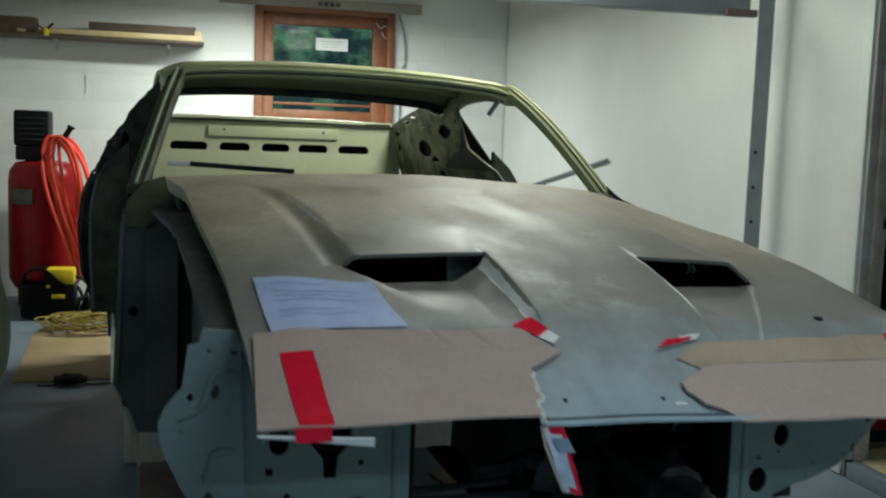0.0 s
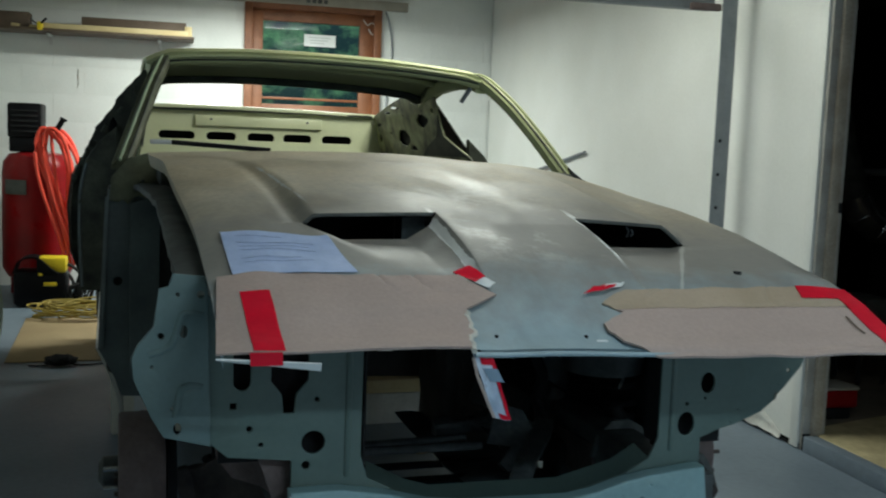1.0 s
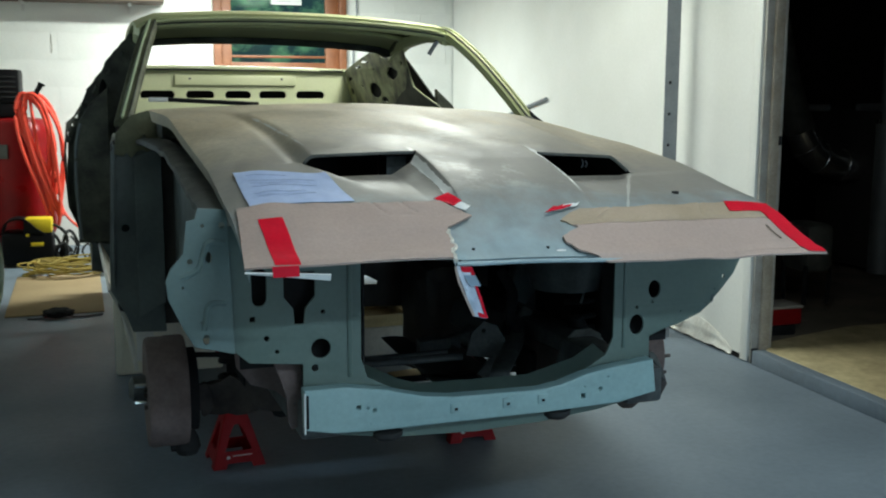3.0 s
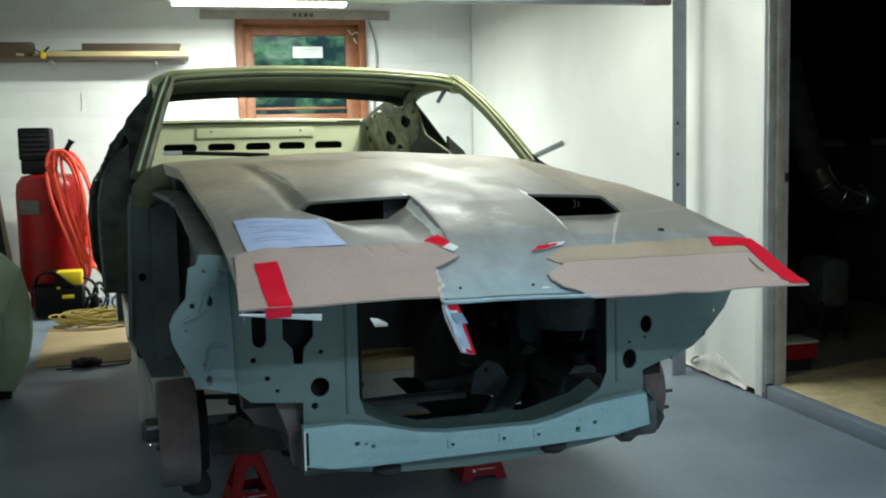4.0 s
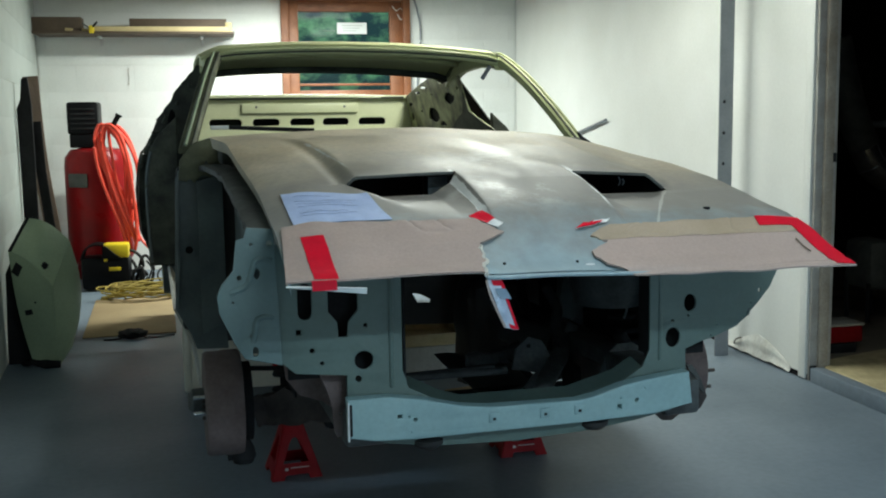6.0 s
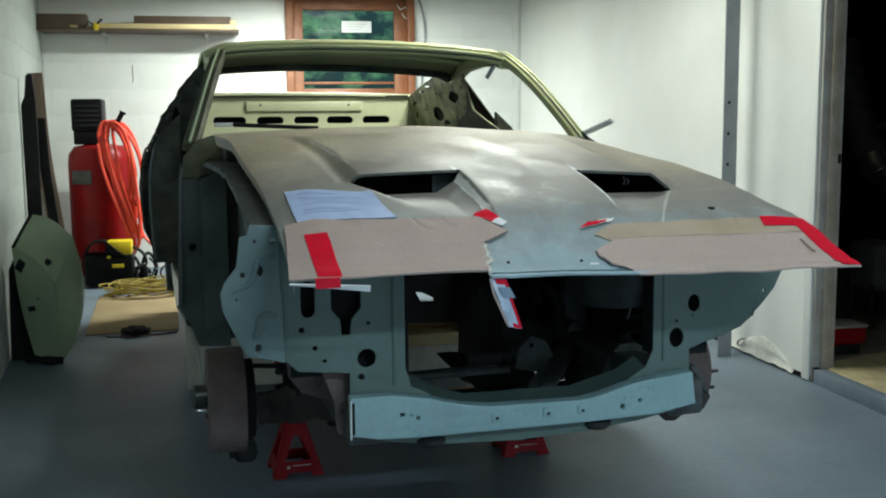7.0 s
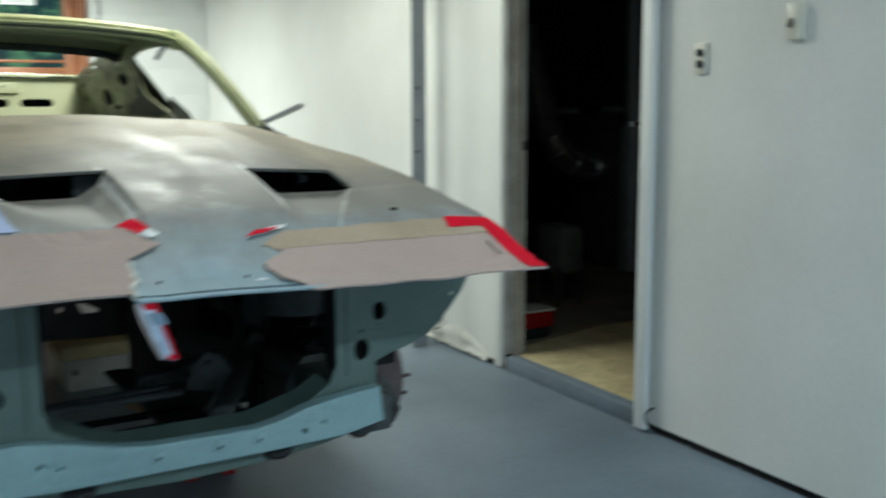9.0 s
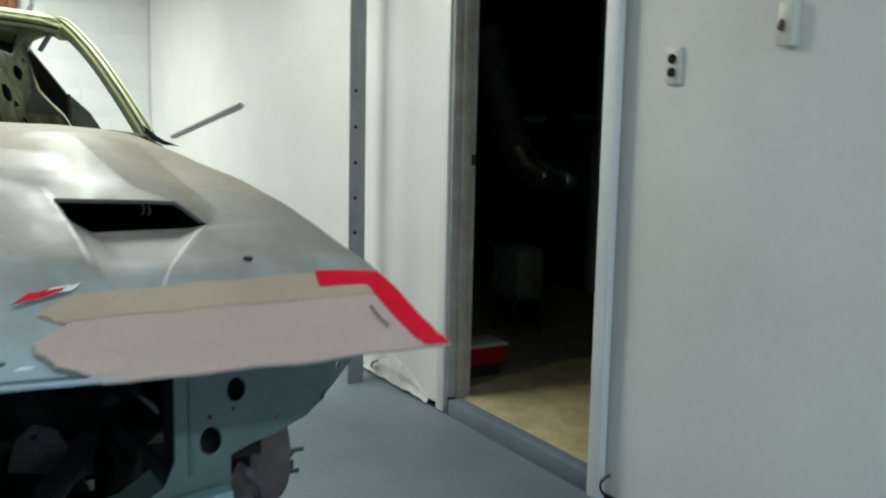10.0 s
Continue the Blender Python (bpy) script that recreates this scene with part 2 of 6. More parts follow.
    yr.inputs["From Min"].default_value, yr.inputs["From Max"].default_value = 0.19, 0.14
    l.new(sep.outputs["Y"], yr.inputs["Value"])
    y2 = n.new("ShaderNodeMapRange")
    y2.inputs["From Min"].default_value, y2.inputs["From Max"].default_value = -0.13, -0.08
    l.new(sep.outputs["Y"], y2.inputs["Value"])
    y3 = n.new("ShaderNodeMath")
    y3.operation = "MULTIPLY"
    l.new(yr.outputs[0], y3.inputs[0])
    l.new(y2.outputs[0], y3.inputs[1])
    m3 = n.new("ShaderNodeMath")
    m3.operation = "MULTIPLY"
    l.new(less.outputs[0], m3.inputs[0])
    l.new(y3.outputs[0], m3.inputs[1])
    mix3 = n.new("ShaderNodeMix")
    mix3.data_type = "RGBA"
    mix3.inputs[7].default_value = (0.80, 0.80, 0.77, 1)
    l.new(m3.outputs[0], mix3.inputs["Factor"])
    l.new(mix2.outputs[2], mix3.inputs[6])
    # chipped line along one scoop's outer crease
    ln = n.new("ShaderNodeMath")
    ln.operation = "MULTIPLY_ADD"
    ln.inputs[1].default_value, ln.inputs[2].default_value = 0.085, 0.362
    l.new(sep.outputs["Y"], ln.inputs[0])
    off = n.new("ShaderNodeMath")
    off.operation = "ADD"
    l.new(sep.outputs["X"], off.inputs[0])
    l.new(ln.outputs[0], off.inputs[1])
    of2 = n.new("ShaderNodeMath")
    of2.operation = "ABSOLUTE"
    l.new(off.outputs[0], of2.inputs[0])
    wd2 = n.new("ShaderNodeMath")
    wd2.operation = "MULTIPLY_ADD"
    wd2.inputs[1].default_value, wd2.inputs[2].default_value = 0.03, -0.0125
    l.new(st.outputs["Fac"], wd2.inputs[0])
    ls2 = n.new("ShaderNodeMath")
    ls2.operation = "LESS_THAN"
    l.new(of2.outputs[0], ls2.inputs[0])
    l.new(wd2.outputs[0], ls2.inputs[1])
    ya, yb = n.new("ShaderNodeMapRange"), n.new("ShaderNodeMapRange")
    ya.inputs["From Min"].default_value, ya.inputs["From Max"].default_value = 0.22, 0.30
    yb.inputs["From Min"].default_value, yb.inputs["From Max"].default_value = 0.74, 0.66
    pr = n.new("ShaderNodeMath")
    pr.operation = "MULTIPLY"
    for q, m_ in ((ya, 0), (yb, 1)):
        l.new(sep.outputs["Y"], q.inputs["Value"])
        l.new(q.outputs[0], pr.inputs[m_])
    p2 = n.new("ShaderNodeMath")
    p2.operation = "MULTIPLY"
    l.new(pr.outputs[0], p2.inputs[0])
    l.new(ls2.outputs[0], p2.inputs[1])
    mix4 = n.new("ShaderNodeMix")
    mix4.data_type = "RGBA"
    mix4.inputs[7].default_value = (0.55, 0.55, 0.52, 1)
    l.new(p2.outputs[0], mix4.inputs["Factor"])
    l.new(mix3.outputs[2], mix4.inputs[6])
    # pale line down the other scoop's outer floor edge
    rl, ro, ra, rw, rs = [n.new("ShaderNodeMath") for _ in range(5)]
    rl.operation, ro.operation, ra.operation, rw.operation, rs.operation = "MULTIPLY_ADD", "SUBTRACT", "ABSOLUTE", "MULTIPLY_ADD", "LESS_THAN"
    rl.inputs[1].default_value, rl.inputs[2].default_value = 0.58, 0.336
    l.new(sep.outputs["Y"], rl.inputs[0])
    l.new(sep.outputs["X"], ro.inputs[0])
    l.new(rl.outputs[0], ro.inputs[1])
    l.new(ro.outputs[0], ra.inputs[0])
    rw.inputs[1].default_value, rw.inputs[2].default_value = 0.022, -0.006
    l.new(st.outputs["Fac"], rw.inputs[0])
    l.new(ra.outputs[0], rs.inputs[0])
    l.new(rw.outputs[0], rs.inputs[1])
    rf, rg_ = n.new("ShaderNodeMath"), n.new("ShaderNodeMapRange")
    rg_.inputs["From Min"].default_value, rg_.inputs["From Max"].default_value, rg_.inputs["To Max"].default_value = 0.13, 0.08, 0.6
    rf.operation = "MULTIPLY"
    l.new(sep.outputs["Y"], rg_.inputs["Value"])
    l.new(rs.outputs[0], rf.inputs[0])
    l.new(rg_.outputs[0], rf.inputs[1])
    mix5 = n.new("ShaderNodeMix")
    mix5.data_type = "RGBA"
    mix5.inputs[7].default_value = (0.62, 0.62, 0.59, 1)
    l.new(rf.outputs[0], mix5.inputs["Factor"])
    l.new(mix4.outputs[2], mix5.inputs[6])
    # smoky rubbed patches, duller and shinier by turns
    smoke, stretch = n.new("ShaderNodeTexNoise"), n.new("ShaderNodeMapping")
    stretch.inputs["Scale"].default_value = (1.6, 0.8, 1.0)
    l.new(tc.outputs["Object"], stretch.inputs["Vector"])
    l.new(stretch.outputs[0], smoke.inputs["Vector"])
    smoke.inputs["Scale"].default_value, smoke.inputs["Detail"].default_value, smoke.inputs["Roughness"].default_value = 3.4, 9, 0.66
    shade, gloss = n.new("ShaderNodeMapRange"), n.new("ShaderNodeMapRange")
    shade.inputs["From Min"].default_value, shade.inputs["From Max"].default_value = 0.38, 0.62
    shade.inputs["To Min"].default_value, shade.inputs["To Max"].default_value = 0.78, 1.12
    gloss.inputs["From Min"].default_value, gloss.inputs["From Max"].default_value = 0.38, 0.62
    gloss.inputs["To Min"].default_value, gloss.inputs["To Max"].default_value = 0.40, 0.68
    l.new(smoke.outputs["Fac"], shade.inputs["Value"])
    l.new(smoke.outputs["Fac"], gloss.inputs["Value"])
    rub = n.new("ShaderNodeMix")
    rub.data_type, rub.blend_type = "RGBA", "MULTIPLY"
    rub.inputs["Factor"].default_value = 1
    l.new(mix5.outputs[2], rub.inputs[6])
    l.new(shade.outputs[0], rub.inputs[7])
    l.new(rub.outputs[2], b.inputs["Base Color"])
    l.new(gloss.outputs[0], b.inputs["Roughness"])
    return m


HOOD = hood_paint()


def leaves():
    # foliage glows by itself in place of outdoor daylight
    m = glow("garden greenery", (0.03, 0.10, 0.05), 0.55)
    n, l = m.node_tree.nodes, m.node_tree.links
    b = n["Principled BSDF"]
    t, r = n.new("ShaderNodeTexNoise"), n.new("ShaderNodeValToRGB")
    t.inputs["Scale"].default_value, t.inputs["Detail"].default_value, t.inputs["Roughness"].default_value = 13, 8, 0.65
    r.color_ramp.elements[0].position, r.color_ramp.elements[1].position = 0.46, 0.62
    r.color_ramp.elements[0].color, r.color_ramp.elements[1].color = (0.012, 0.052, 0.055, 1), (0.16, 0.40, 0.20, 1)
    l.new(t.outputs["Fac"], r.inputs["Fac"])
    l.new(r.outputs[0], b.inputs["Base Color"])
    l.new(r.outputs[0], b.inputs["Emission Color"])
    return m


GARDEN = leaves()


def glass():
    m = bpy.data.materials.new("window glass")
    m.use_nodes = True
    b = m.node_tree.nodes["Principled BSDF"]
    b.inputs["Base Color"].default_value = (0.85, 0.93, 0.9, 1)
    b.inputs["Roughness"].default_value, b.inputs["Transmission Weight"].default_value = 0.03, 1.0
    b.inputs["IOR"].default_value = 1.1
    return m


GLASS = glass()


# ---- mesh helpers ----
def lerp(x, xs, ys):
    return float(np.interp(x, xs, ys))


def smooth(x, a=0.0, b=1.0):
    t = min(1.0, max(0.0, (x - a) / (b - a)))
    return t * t * (3 - 2 * t)


def box(bm, c, s, r=0.0, m=None):
    """A box at c of size s with bevelled edges."""
    made = bmesh.ops.create_cube(bm, size=1.0)["verts"]
    bmesh.ops.scale(bm, vec=s, verts=made)
    if r:
        edges = {e for v in made for e in v.link_edges}
        got = bmesh.ops.bevel(bm, geom=list(edges), offset=r, segments=2, affect="EDGES", profile=0.5)
        made = list({v for f in got["faces"] for v in f.verts} | {v for v in made if v.is_valid})
    t = Matrix.Translation(c)
    bmesh.ops.transform(bm, matrix=t @ m if m else t, verts=made)
    return bm


def new_box(c, s, r=0.0, m=None):
    return box(bmesh.new(), c, s, r, m)


def rod(bm, a, b, r, seg=14, r2=None):
    """A round bar from a to b."""
    a, b = Vector(a), Vector(b)
    d = b - a
    m = Matrix.Translation((a + b) / 2) @ d.to_track_quat("Z", "Y").to_matrix().to_4x4()
    bmesh.ops.create_cone(bm, cap_ends=True, segments=seg, radius1=r, radius2=r if r2 is None else r2, depth=d.length, matrix=m)
    return bm


def lathe(bm, prof, m=None, seg=32):
    """Turns a profile of (radius, height) round z."""
    rings = []
    for r, h in prof:
        ring = []
        for k in range(seg):
            a = 2 * math.pi * k / seg
            p = Vector((r * math.cos(a), r * math.sin(a), h))
            ring.append(bm.verts.new(m @ p if m else p))
        rings.append(ring)
    for a, b in zip(rings, rings[1:]):
        for k in range(seg):
            bm.faces.new((a[k], a[(k + 1) % seg], b[(k + 1) % seg], b[k]))
    bm.faces.new(rings[0][::-1])
    bm.faces.new(rings[-1])
    return bm


def pipe(bm, pts, r, seg=10, closed=False):
    """A tube along points, smoothed."""
    pts = [Vector(p) for p in pts]
    n = len(pts)
    rings = []
    up = Vector((0, 0, 1))
    for i, p in enumerate(pts):
        a = pts[(i - 1) % n] if closed else pts[max(0, i - 1)]
        b = pts[(i + 1) % n] if closed else pts[min(n - 1, i + 1)]
        d = (b - a).normalized()
        s = d.cross(up)
        s = s.normalized() if s.length > 0.05 else d.cross(Vector((1, 0, 0))).normalized()
        t = s.cross(d)
        rings.append([bm.verts.new(p + r * (math.cos(2 * math.pi * k / seg) * s + math.sin(2 * math.pi * k / seg) * t)) for k in range(seg)])
    pairs = list(zip(rings, rings[1:])) + ([(rings[-1], rings[0])] if closed else [])
    for a, b in pairs:
        for k in range(seg):
            bm.faces.new((a[k], a[(k + 1) % seg], b[(k + 1) % seg], b[k]))
    if not closed:
        bm.faces.new(rings[0][::-1])
        bm.faces.new(rings[-1])
    return bm


def curve(pts, n=8):
    """Points on a smooth line through pts."""
    pts = [Vector(p) for p in pts]
    out = []
    for i in range(len(pts) - 1):
        p0, p1, p2, p3 = pts[max(0, i - 1)], pts[i], pts[i + 1], pts[min(len(pts) - 1, i + 2)]
        for k in range(n):
            t = k / n
            out.append(0.5 * (2 * p1 + (p2 - p0) * t + (2 * p0 - 5 * p1 + 4 * p2 - p3) * t * t + (3 * p1 - p0 - 3 * p2 + p3) * t ** 3))
    out.append(pts[-1])
    return out


def sheet(f, us, vs, t=0.0, skip=None):
    """A surface f(u, v) over a net, with thickness t downwards; skip(i, j) leaves a cell open."""
    bm = bmesh.new()
    top = [[bm.verts.new(f(u, v)) for u in us] for v in vs]
    for j in range(len(vs) - 1):
        for i in range(len(us) - 1):
            if skip and skip(i, j):
                continue
            bm.faces.new((top[j][i], top[j][i + 1], top[j + 1][i + 1], top[j + 1][i]))
    if t:
        bmesh.ops.recalc_face_normals(bm, faces=bm.faces[:])
        bmesh.ops.solidify(bm, geom=bm.faces[:], thickness=t)
    return bm


def ring(cx, cy, rx, ry=None, n=18):
    ry = rx if ry is None else ry
    return [(cx + rx * math.cos(2 * math.pi * k / n), cy + ry * math.sin(2 * math.pi * k / n)) for k in range(n)]


def slot(cx, cy, w, h, n=6):
    """A long hole with round ends."""
    r, out = min(w, h) / 2, []
    for sx, a0 in ((1, -90), (-1, 90)):
        for k in range(n + 1):
            a = radians(a0 + 180 * k / n)
            if w >= h:
                out.append((cx + sx * (w / 2 - r) + r * math.cos(a), cy + r * math.sin(a)))
            else:
                a += math.pi / 2
                out.append((cx + r * math.cos(a), cy + sx * (h / 2 - r) + r * math.sin(a)))
    return out


def rect(x0, y0, x1, y1):
    return [(x0, y0), (x1, y0), (x1, y1), (x0, y1)]


def plate(outline, holes=(), t=0.004, bev=0.0):
    """A flat plate in x, y with holes through it, t thick either way of z = 0."""
    cu = bpy.data.curves.new("plate", "CURVE")
    cu.dimensions, cu.fill_mode, cu.extrude, cu.bevel_depth = "2D", "BOTH", t / 2, bev
    for pts in (outline, *holes):
        sp = cu.splines.new("POLY")
        sp.points.add(len(pts) - 1)
        for q, p in zip(sp.points, pts):
            q.co = (p[0], p[1], 0, 1)
        sp.use_cyclic_u = True
    ob = bpy.data.objects.new("plate", cu)
    scene.collection.objects.link(ob)
    me = bpy.data.meshes.new_from_object(ob.evaluated_get(bpy.context.evaluated_depsgraph_get()))
    bm = bmesh.new()
    bm.from_mesh(me)
    bpy.data.objects.remove(ob)
    bpy.data.curves.remove(cu)
    bpy.data.meshes.remove(me)
    bmesh.ops.remove_doubles(bm, verts=bm.verts[:], dist=1e-5)
    return bm


def beam(bm, pts, w, h, twist=(1, 0, 0)):
    """A box section along pts, w along twist, h across it."""
    x = Vector(twist).normalized()
    rings = []
    pts = [Vector(p) for p in pts]
    for i, p in enumerate(pts):
        d = (pts[min(i + 1, len(pts) - 1)] - pts[max(i - 1, 0)]).normalized()
        y = d.cross(x).normalized()
        xx = y.cross(d)
        rings.append([bm.verts.new(p + a * w / 2 * xx + b * h / 2 * y) for a, b in ((-1, -0.6), (-0.6, -1), (0.6, -1), (1, -0.6), (1, 0.6), (0.6, 1), (-0.6, 1), (-1, 0.6))])
    for a, b in zip(rings, rings[1:]):
        for k in range(8):
            bm.faces.new((a[k], a[(k + 1) % 8], b[(k + 1) % 8], b[k]))
    bm.faces.new(rings[0][::-1])
    bm.faces.new(rings[-1])
    return bm


# a plate's x, y laid on: car's front (u, z), a side (v, z)
FACE = Matrix(((1, 0, 0, 0), (0, 0, 1, 0), (0, 1, 0, 0), (0, 0, 0, 1)))
FLANK = Matrix(((0, 0, 1, 0), (1, 0, 0, 0), (0, 1, 0, 0), (0, 0, 0, 1)))


def put(bm, m):
    bmesh.ops.transform(bm, matrix=m, verts=bm.verts[:])
    return bm


def front(bm, v, tilt=0.0):
    return put(bm, Matrix.Translation((0, v, 0)) @ FACE)


def flank(bm, u):
    return put(bm, Matrix.Translation((u, 0, 0)) @ FLANK)


def link(name, bm, material, round_=True):
    me = bpy.data.meshes.new(name)
    bmesh.ops.recalc_face_normals(bm, faces=bm.faces[:])
    bm.to_mesh(me)
    bm.free()
    me.materials.append(material)
    if round_:
        me.polygons.foreach_set("use_smooth", [True] * len(me.polygons))
        me.set_sharp_from_angle(angle=radians(32))
    return new(name, me)


def part(name, bm, material, parent, label="", m=None):
    ob = link(name, bm, material)
    ob.parent = parent
    if m:
        ob.matrix_basis = m
    if label:
        ob["label"] = label
    return ob


def thing(name, label, category, m=None, group="", kind=""):
    ob = new(name)
    if m:
        ob.matrix_basis = m
    return tagged(ob, label, category, group, kind)


def solid(name, bm, material, label, category, m=None, group="", kind=""):
    ob = link(name, bm, material)
    if m:
        ob.matrix_basis = m
    return tagged(ob, label, category, group, kind)


def setting(name, bm, material, label, category="structure"):
    return tagged(link(name, bm, material), label, category, kind="structure")


# ---- the room ----
YB, XR, ZC = 8.0, 2.905, 2.38
setting("floor", new_box((1.0, 3.0, -0.05), (4.4, 12.0, 0.1)), FLOOR, "grey painted concrete garage floor with a dull sheen", "floor")
setting("ground", new_box((1.0, -53.0, -0.12), (160, 100, 0.1)), mat("asphalt", (0.06, 0.06, 0.062), 0.9), "dark asphalt drive in front of the garage", "ground")
setting("ceiling", new_box((2.4, 3.1, ZC + 0.05), (7.6, 10.6, 0.1)), CEIL, "dim grey boarded garage ceiling", "ceiling")

DX0, DX1, DZ = 0.945, 2.0, 2.195
bm = bmesh.new()
box(bm, ((-1.3 + DX0) / 2, YB + 0.11, ZC / 2), (DX0 + 1.3, 0.2, ZC))
box(bm, ((DX1 + XR + 0.2) / 2, YB + 0.11, ZC / 2), (XR + 0.2 - DX1, 0.2, ZC))
box(bm, ((DX0 + DX1) / 2, YB + 0.11, (DZ + ZC) / 2), (DX1 - DX0, 0.2, ZC - DZ))
wall_back = setting("wall_back", bm, BLOCK, "white painted concrete block wall", "wall")

part("hairline_crack", pipe(bmesh.new(), curve([(-0.250, YB + 0.001, 1.605), (-0.253, YB + 0.001, 1.56), (-0.249, YB + 0.001, 1.52), (-0.255, YB + 0.001, 1.47)], 5), 0.0022, 6), GREYBOARD, wall_back, "short hairline crack")

LEFT = pose(-0.90 - 0.02, YB, 0, 0, 0, 5.0)
WY0, WY1, WZ0, WZ1 = -5.0, -3.72, 0.98, 1.6
bm = bmesh.new()
box(bm, (-0.11, (WY1 + 0.2) / 2, ZC / 2), (0.2, 0.2 - WY1, ZC))
box(bm, (-0.11, (WY0 - 10.5) / 2, ZC / 2), (0.2, 10.5 + WY0, ZC))
box(bm, (-0.11, (WY0 + WY1) / 2, WZ0 / 2), (0.2, WY1 - WY0, WZ0))
box(bm, (-0.11, (WY0 + WY1) / 2, (WZ1 + ZC) / 2), (0.2, WY1 - WY0, ZC - WZ1))
wall_left = setting("wall_left", put(bm, LEFT), GREYWALL, "concrete block side wall, greyer than the back wall", "wall")

# right wall with the doorway to the boiler room
OY0, OY1, OZ = 2.535, 3.475, 2.12
bm = bmesh.new()
box(bm, (XR + 0.062, (OY1 + YB) / 2, ZC / 2 + 0.012), (0.104, YB - OY1, ZC - 0.025))
box(bm, (XR + 0.12, (OY0 - 2.2) / 2, ZC / 2 + 0.012), (0.2, OY0 + 2.2, ZC - 0.025))
box(bm, (XR + 0.12, (OY0 + OY1) / 2, (OZ + ZC) / 2), (0.2, OY1 - OY0, ZC - OZ))
wall_right = setting("wall_right", bm, WHITE, "white painted plaster side wall with scuffed foot", "wall")
def foot_strip(edge, x):
    """A ragged dark strip along the foot of a wall."""
    b = put(plate([(edge[0][0], 0.002)] + edge + [(edge[-1][0], 0.002)], [], 0.003), Matrix.Translation((x, 0, 0)) @ FLANK)
    me = bpy.data.meshes.new("strip")
    b.to_mesh(me)
    b.free()
    return me


# shade of the gap under the walls, painted as black strips
bm = bmesh.new()
box(bm, (XR + 0.066, (OY1 + YB) / 2, 0.0125), (0.09, YB - OY1 - 0.02, 0.025))
box(bm, (XR + 0.125, (OY0 - 2.2) / 2, 0.0125), (0.19, OY0 + 2.2, 0.025))
for x, y0, y1, top in ((XR + 0.0085, OY1 + 0.02, 5.6, 0.014), (XR + 0.0185, -1.9, OY0 - 0.07, 0.012)):
    k = int((y1 - y0) / 0.03)
    edge = [(y0 + (y1 - y0) * i / k, top + 0.014 * noise.noise(Vector((i * 0.37, x, 1))) + 0.007 * noise.noise(Vector((i * 1.9, x, 5)))) for i in range(k + 1)]
    bm.from_mesh(foot_strip(edge, x))
FOOT = [(4.24, 0.014), (4.20, 0.022), (4.085, 0.048), (4.044, 0.075), (3.96, 0.105), (3.882, 0.120), (3.83, 0.112), (3.782, 0.100), (3.724, 0.083), (3.66, 0.058), (3.60, 0.030)]


def peeled(a, b):
    """Blistered plaster over the wall's foot."""
    k = a * (len(FOOT) - 1)
    i = min(int(k), len(FOOT) - 2)
    y = FOOT[i][0] + (FOOT[i + 1][0] - FOOT[i][0]) * (k - i)
    top = FOOT[i][1] + (FOOT[i + 1][1] - FOOT[i][1]) * (k - i)
    low = 0.012 + 0.008 * noise.noise(Vector((y * 14, 0, 3)))
    out = 0.004 + (0.006 + 0.014 * noise.noise(Vector((y * 9, b * 2, 7)))) * math.sin(math.pi * b) * math.sin(math.pi * a) + 0.010 * (1 - b) ** 3
    return Vector((XR + 0.010 - out, y, low + (max(top, low + 0.01) - low) * b))


part("peeled_plaster", sheet(peeled, [k / 40 for k in range(41)], [k / 8 for k in range(9)], 0.004), PEELED, wall_right, "blistered stained plaster at the wall's foot")
part("paint_curl", pipe(bmesh.new(), curve([(XR + 0.004, 4.12, 0.030), (XR - 0.012, 4.09, 0.045), (XR - 0.018, 4.06, 0.066), (XR - 0.008, 4.03, 0.078)], 5), 0.004, 6), GRIME, wall_right, "curled strip of paint")
setting("baseboard", bm, BLACK, "black strip drawn for the shaded gap along the wall's foot", "baseboard")
# wall added out of view; its gap keeps daylight off the left side
bm = bmesh.new()
box(bm, (0.8, -2.25, 2.26), (4.6, 0.1, 0.24))
box(bm, (0.18, -2.25, 1.07), (3.1, 0.1, 2.14))
setting("wall_front", bm, BROWN, "unseen dark front wall with a gap that shapes the daylight", "wall")


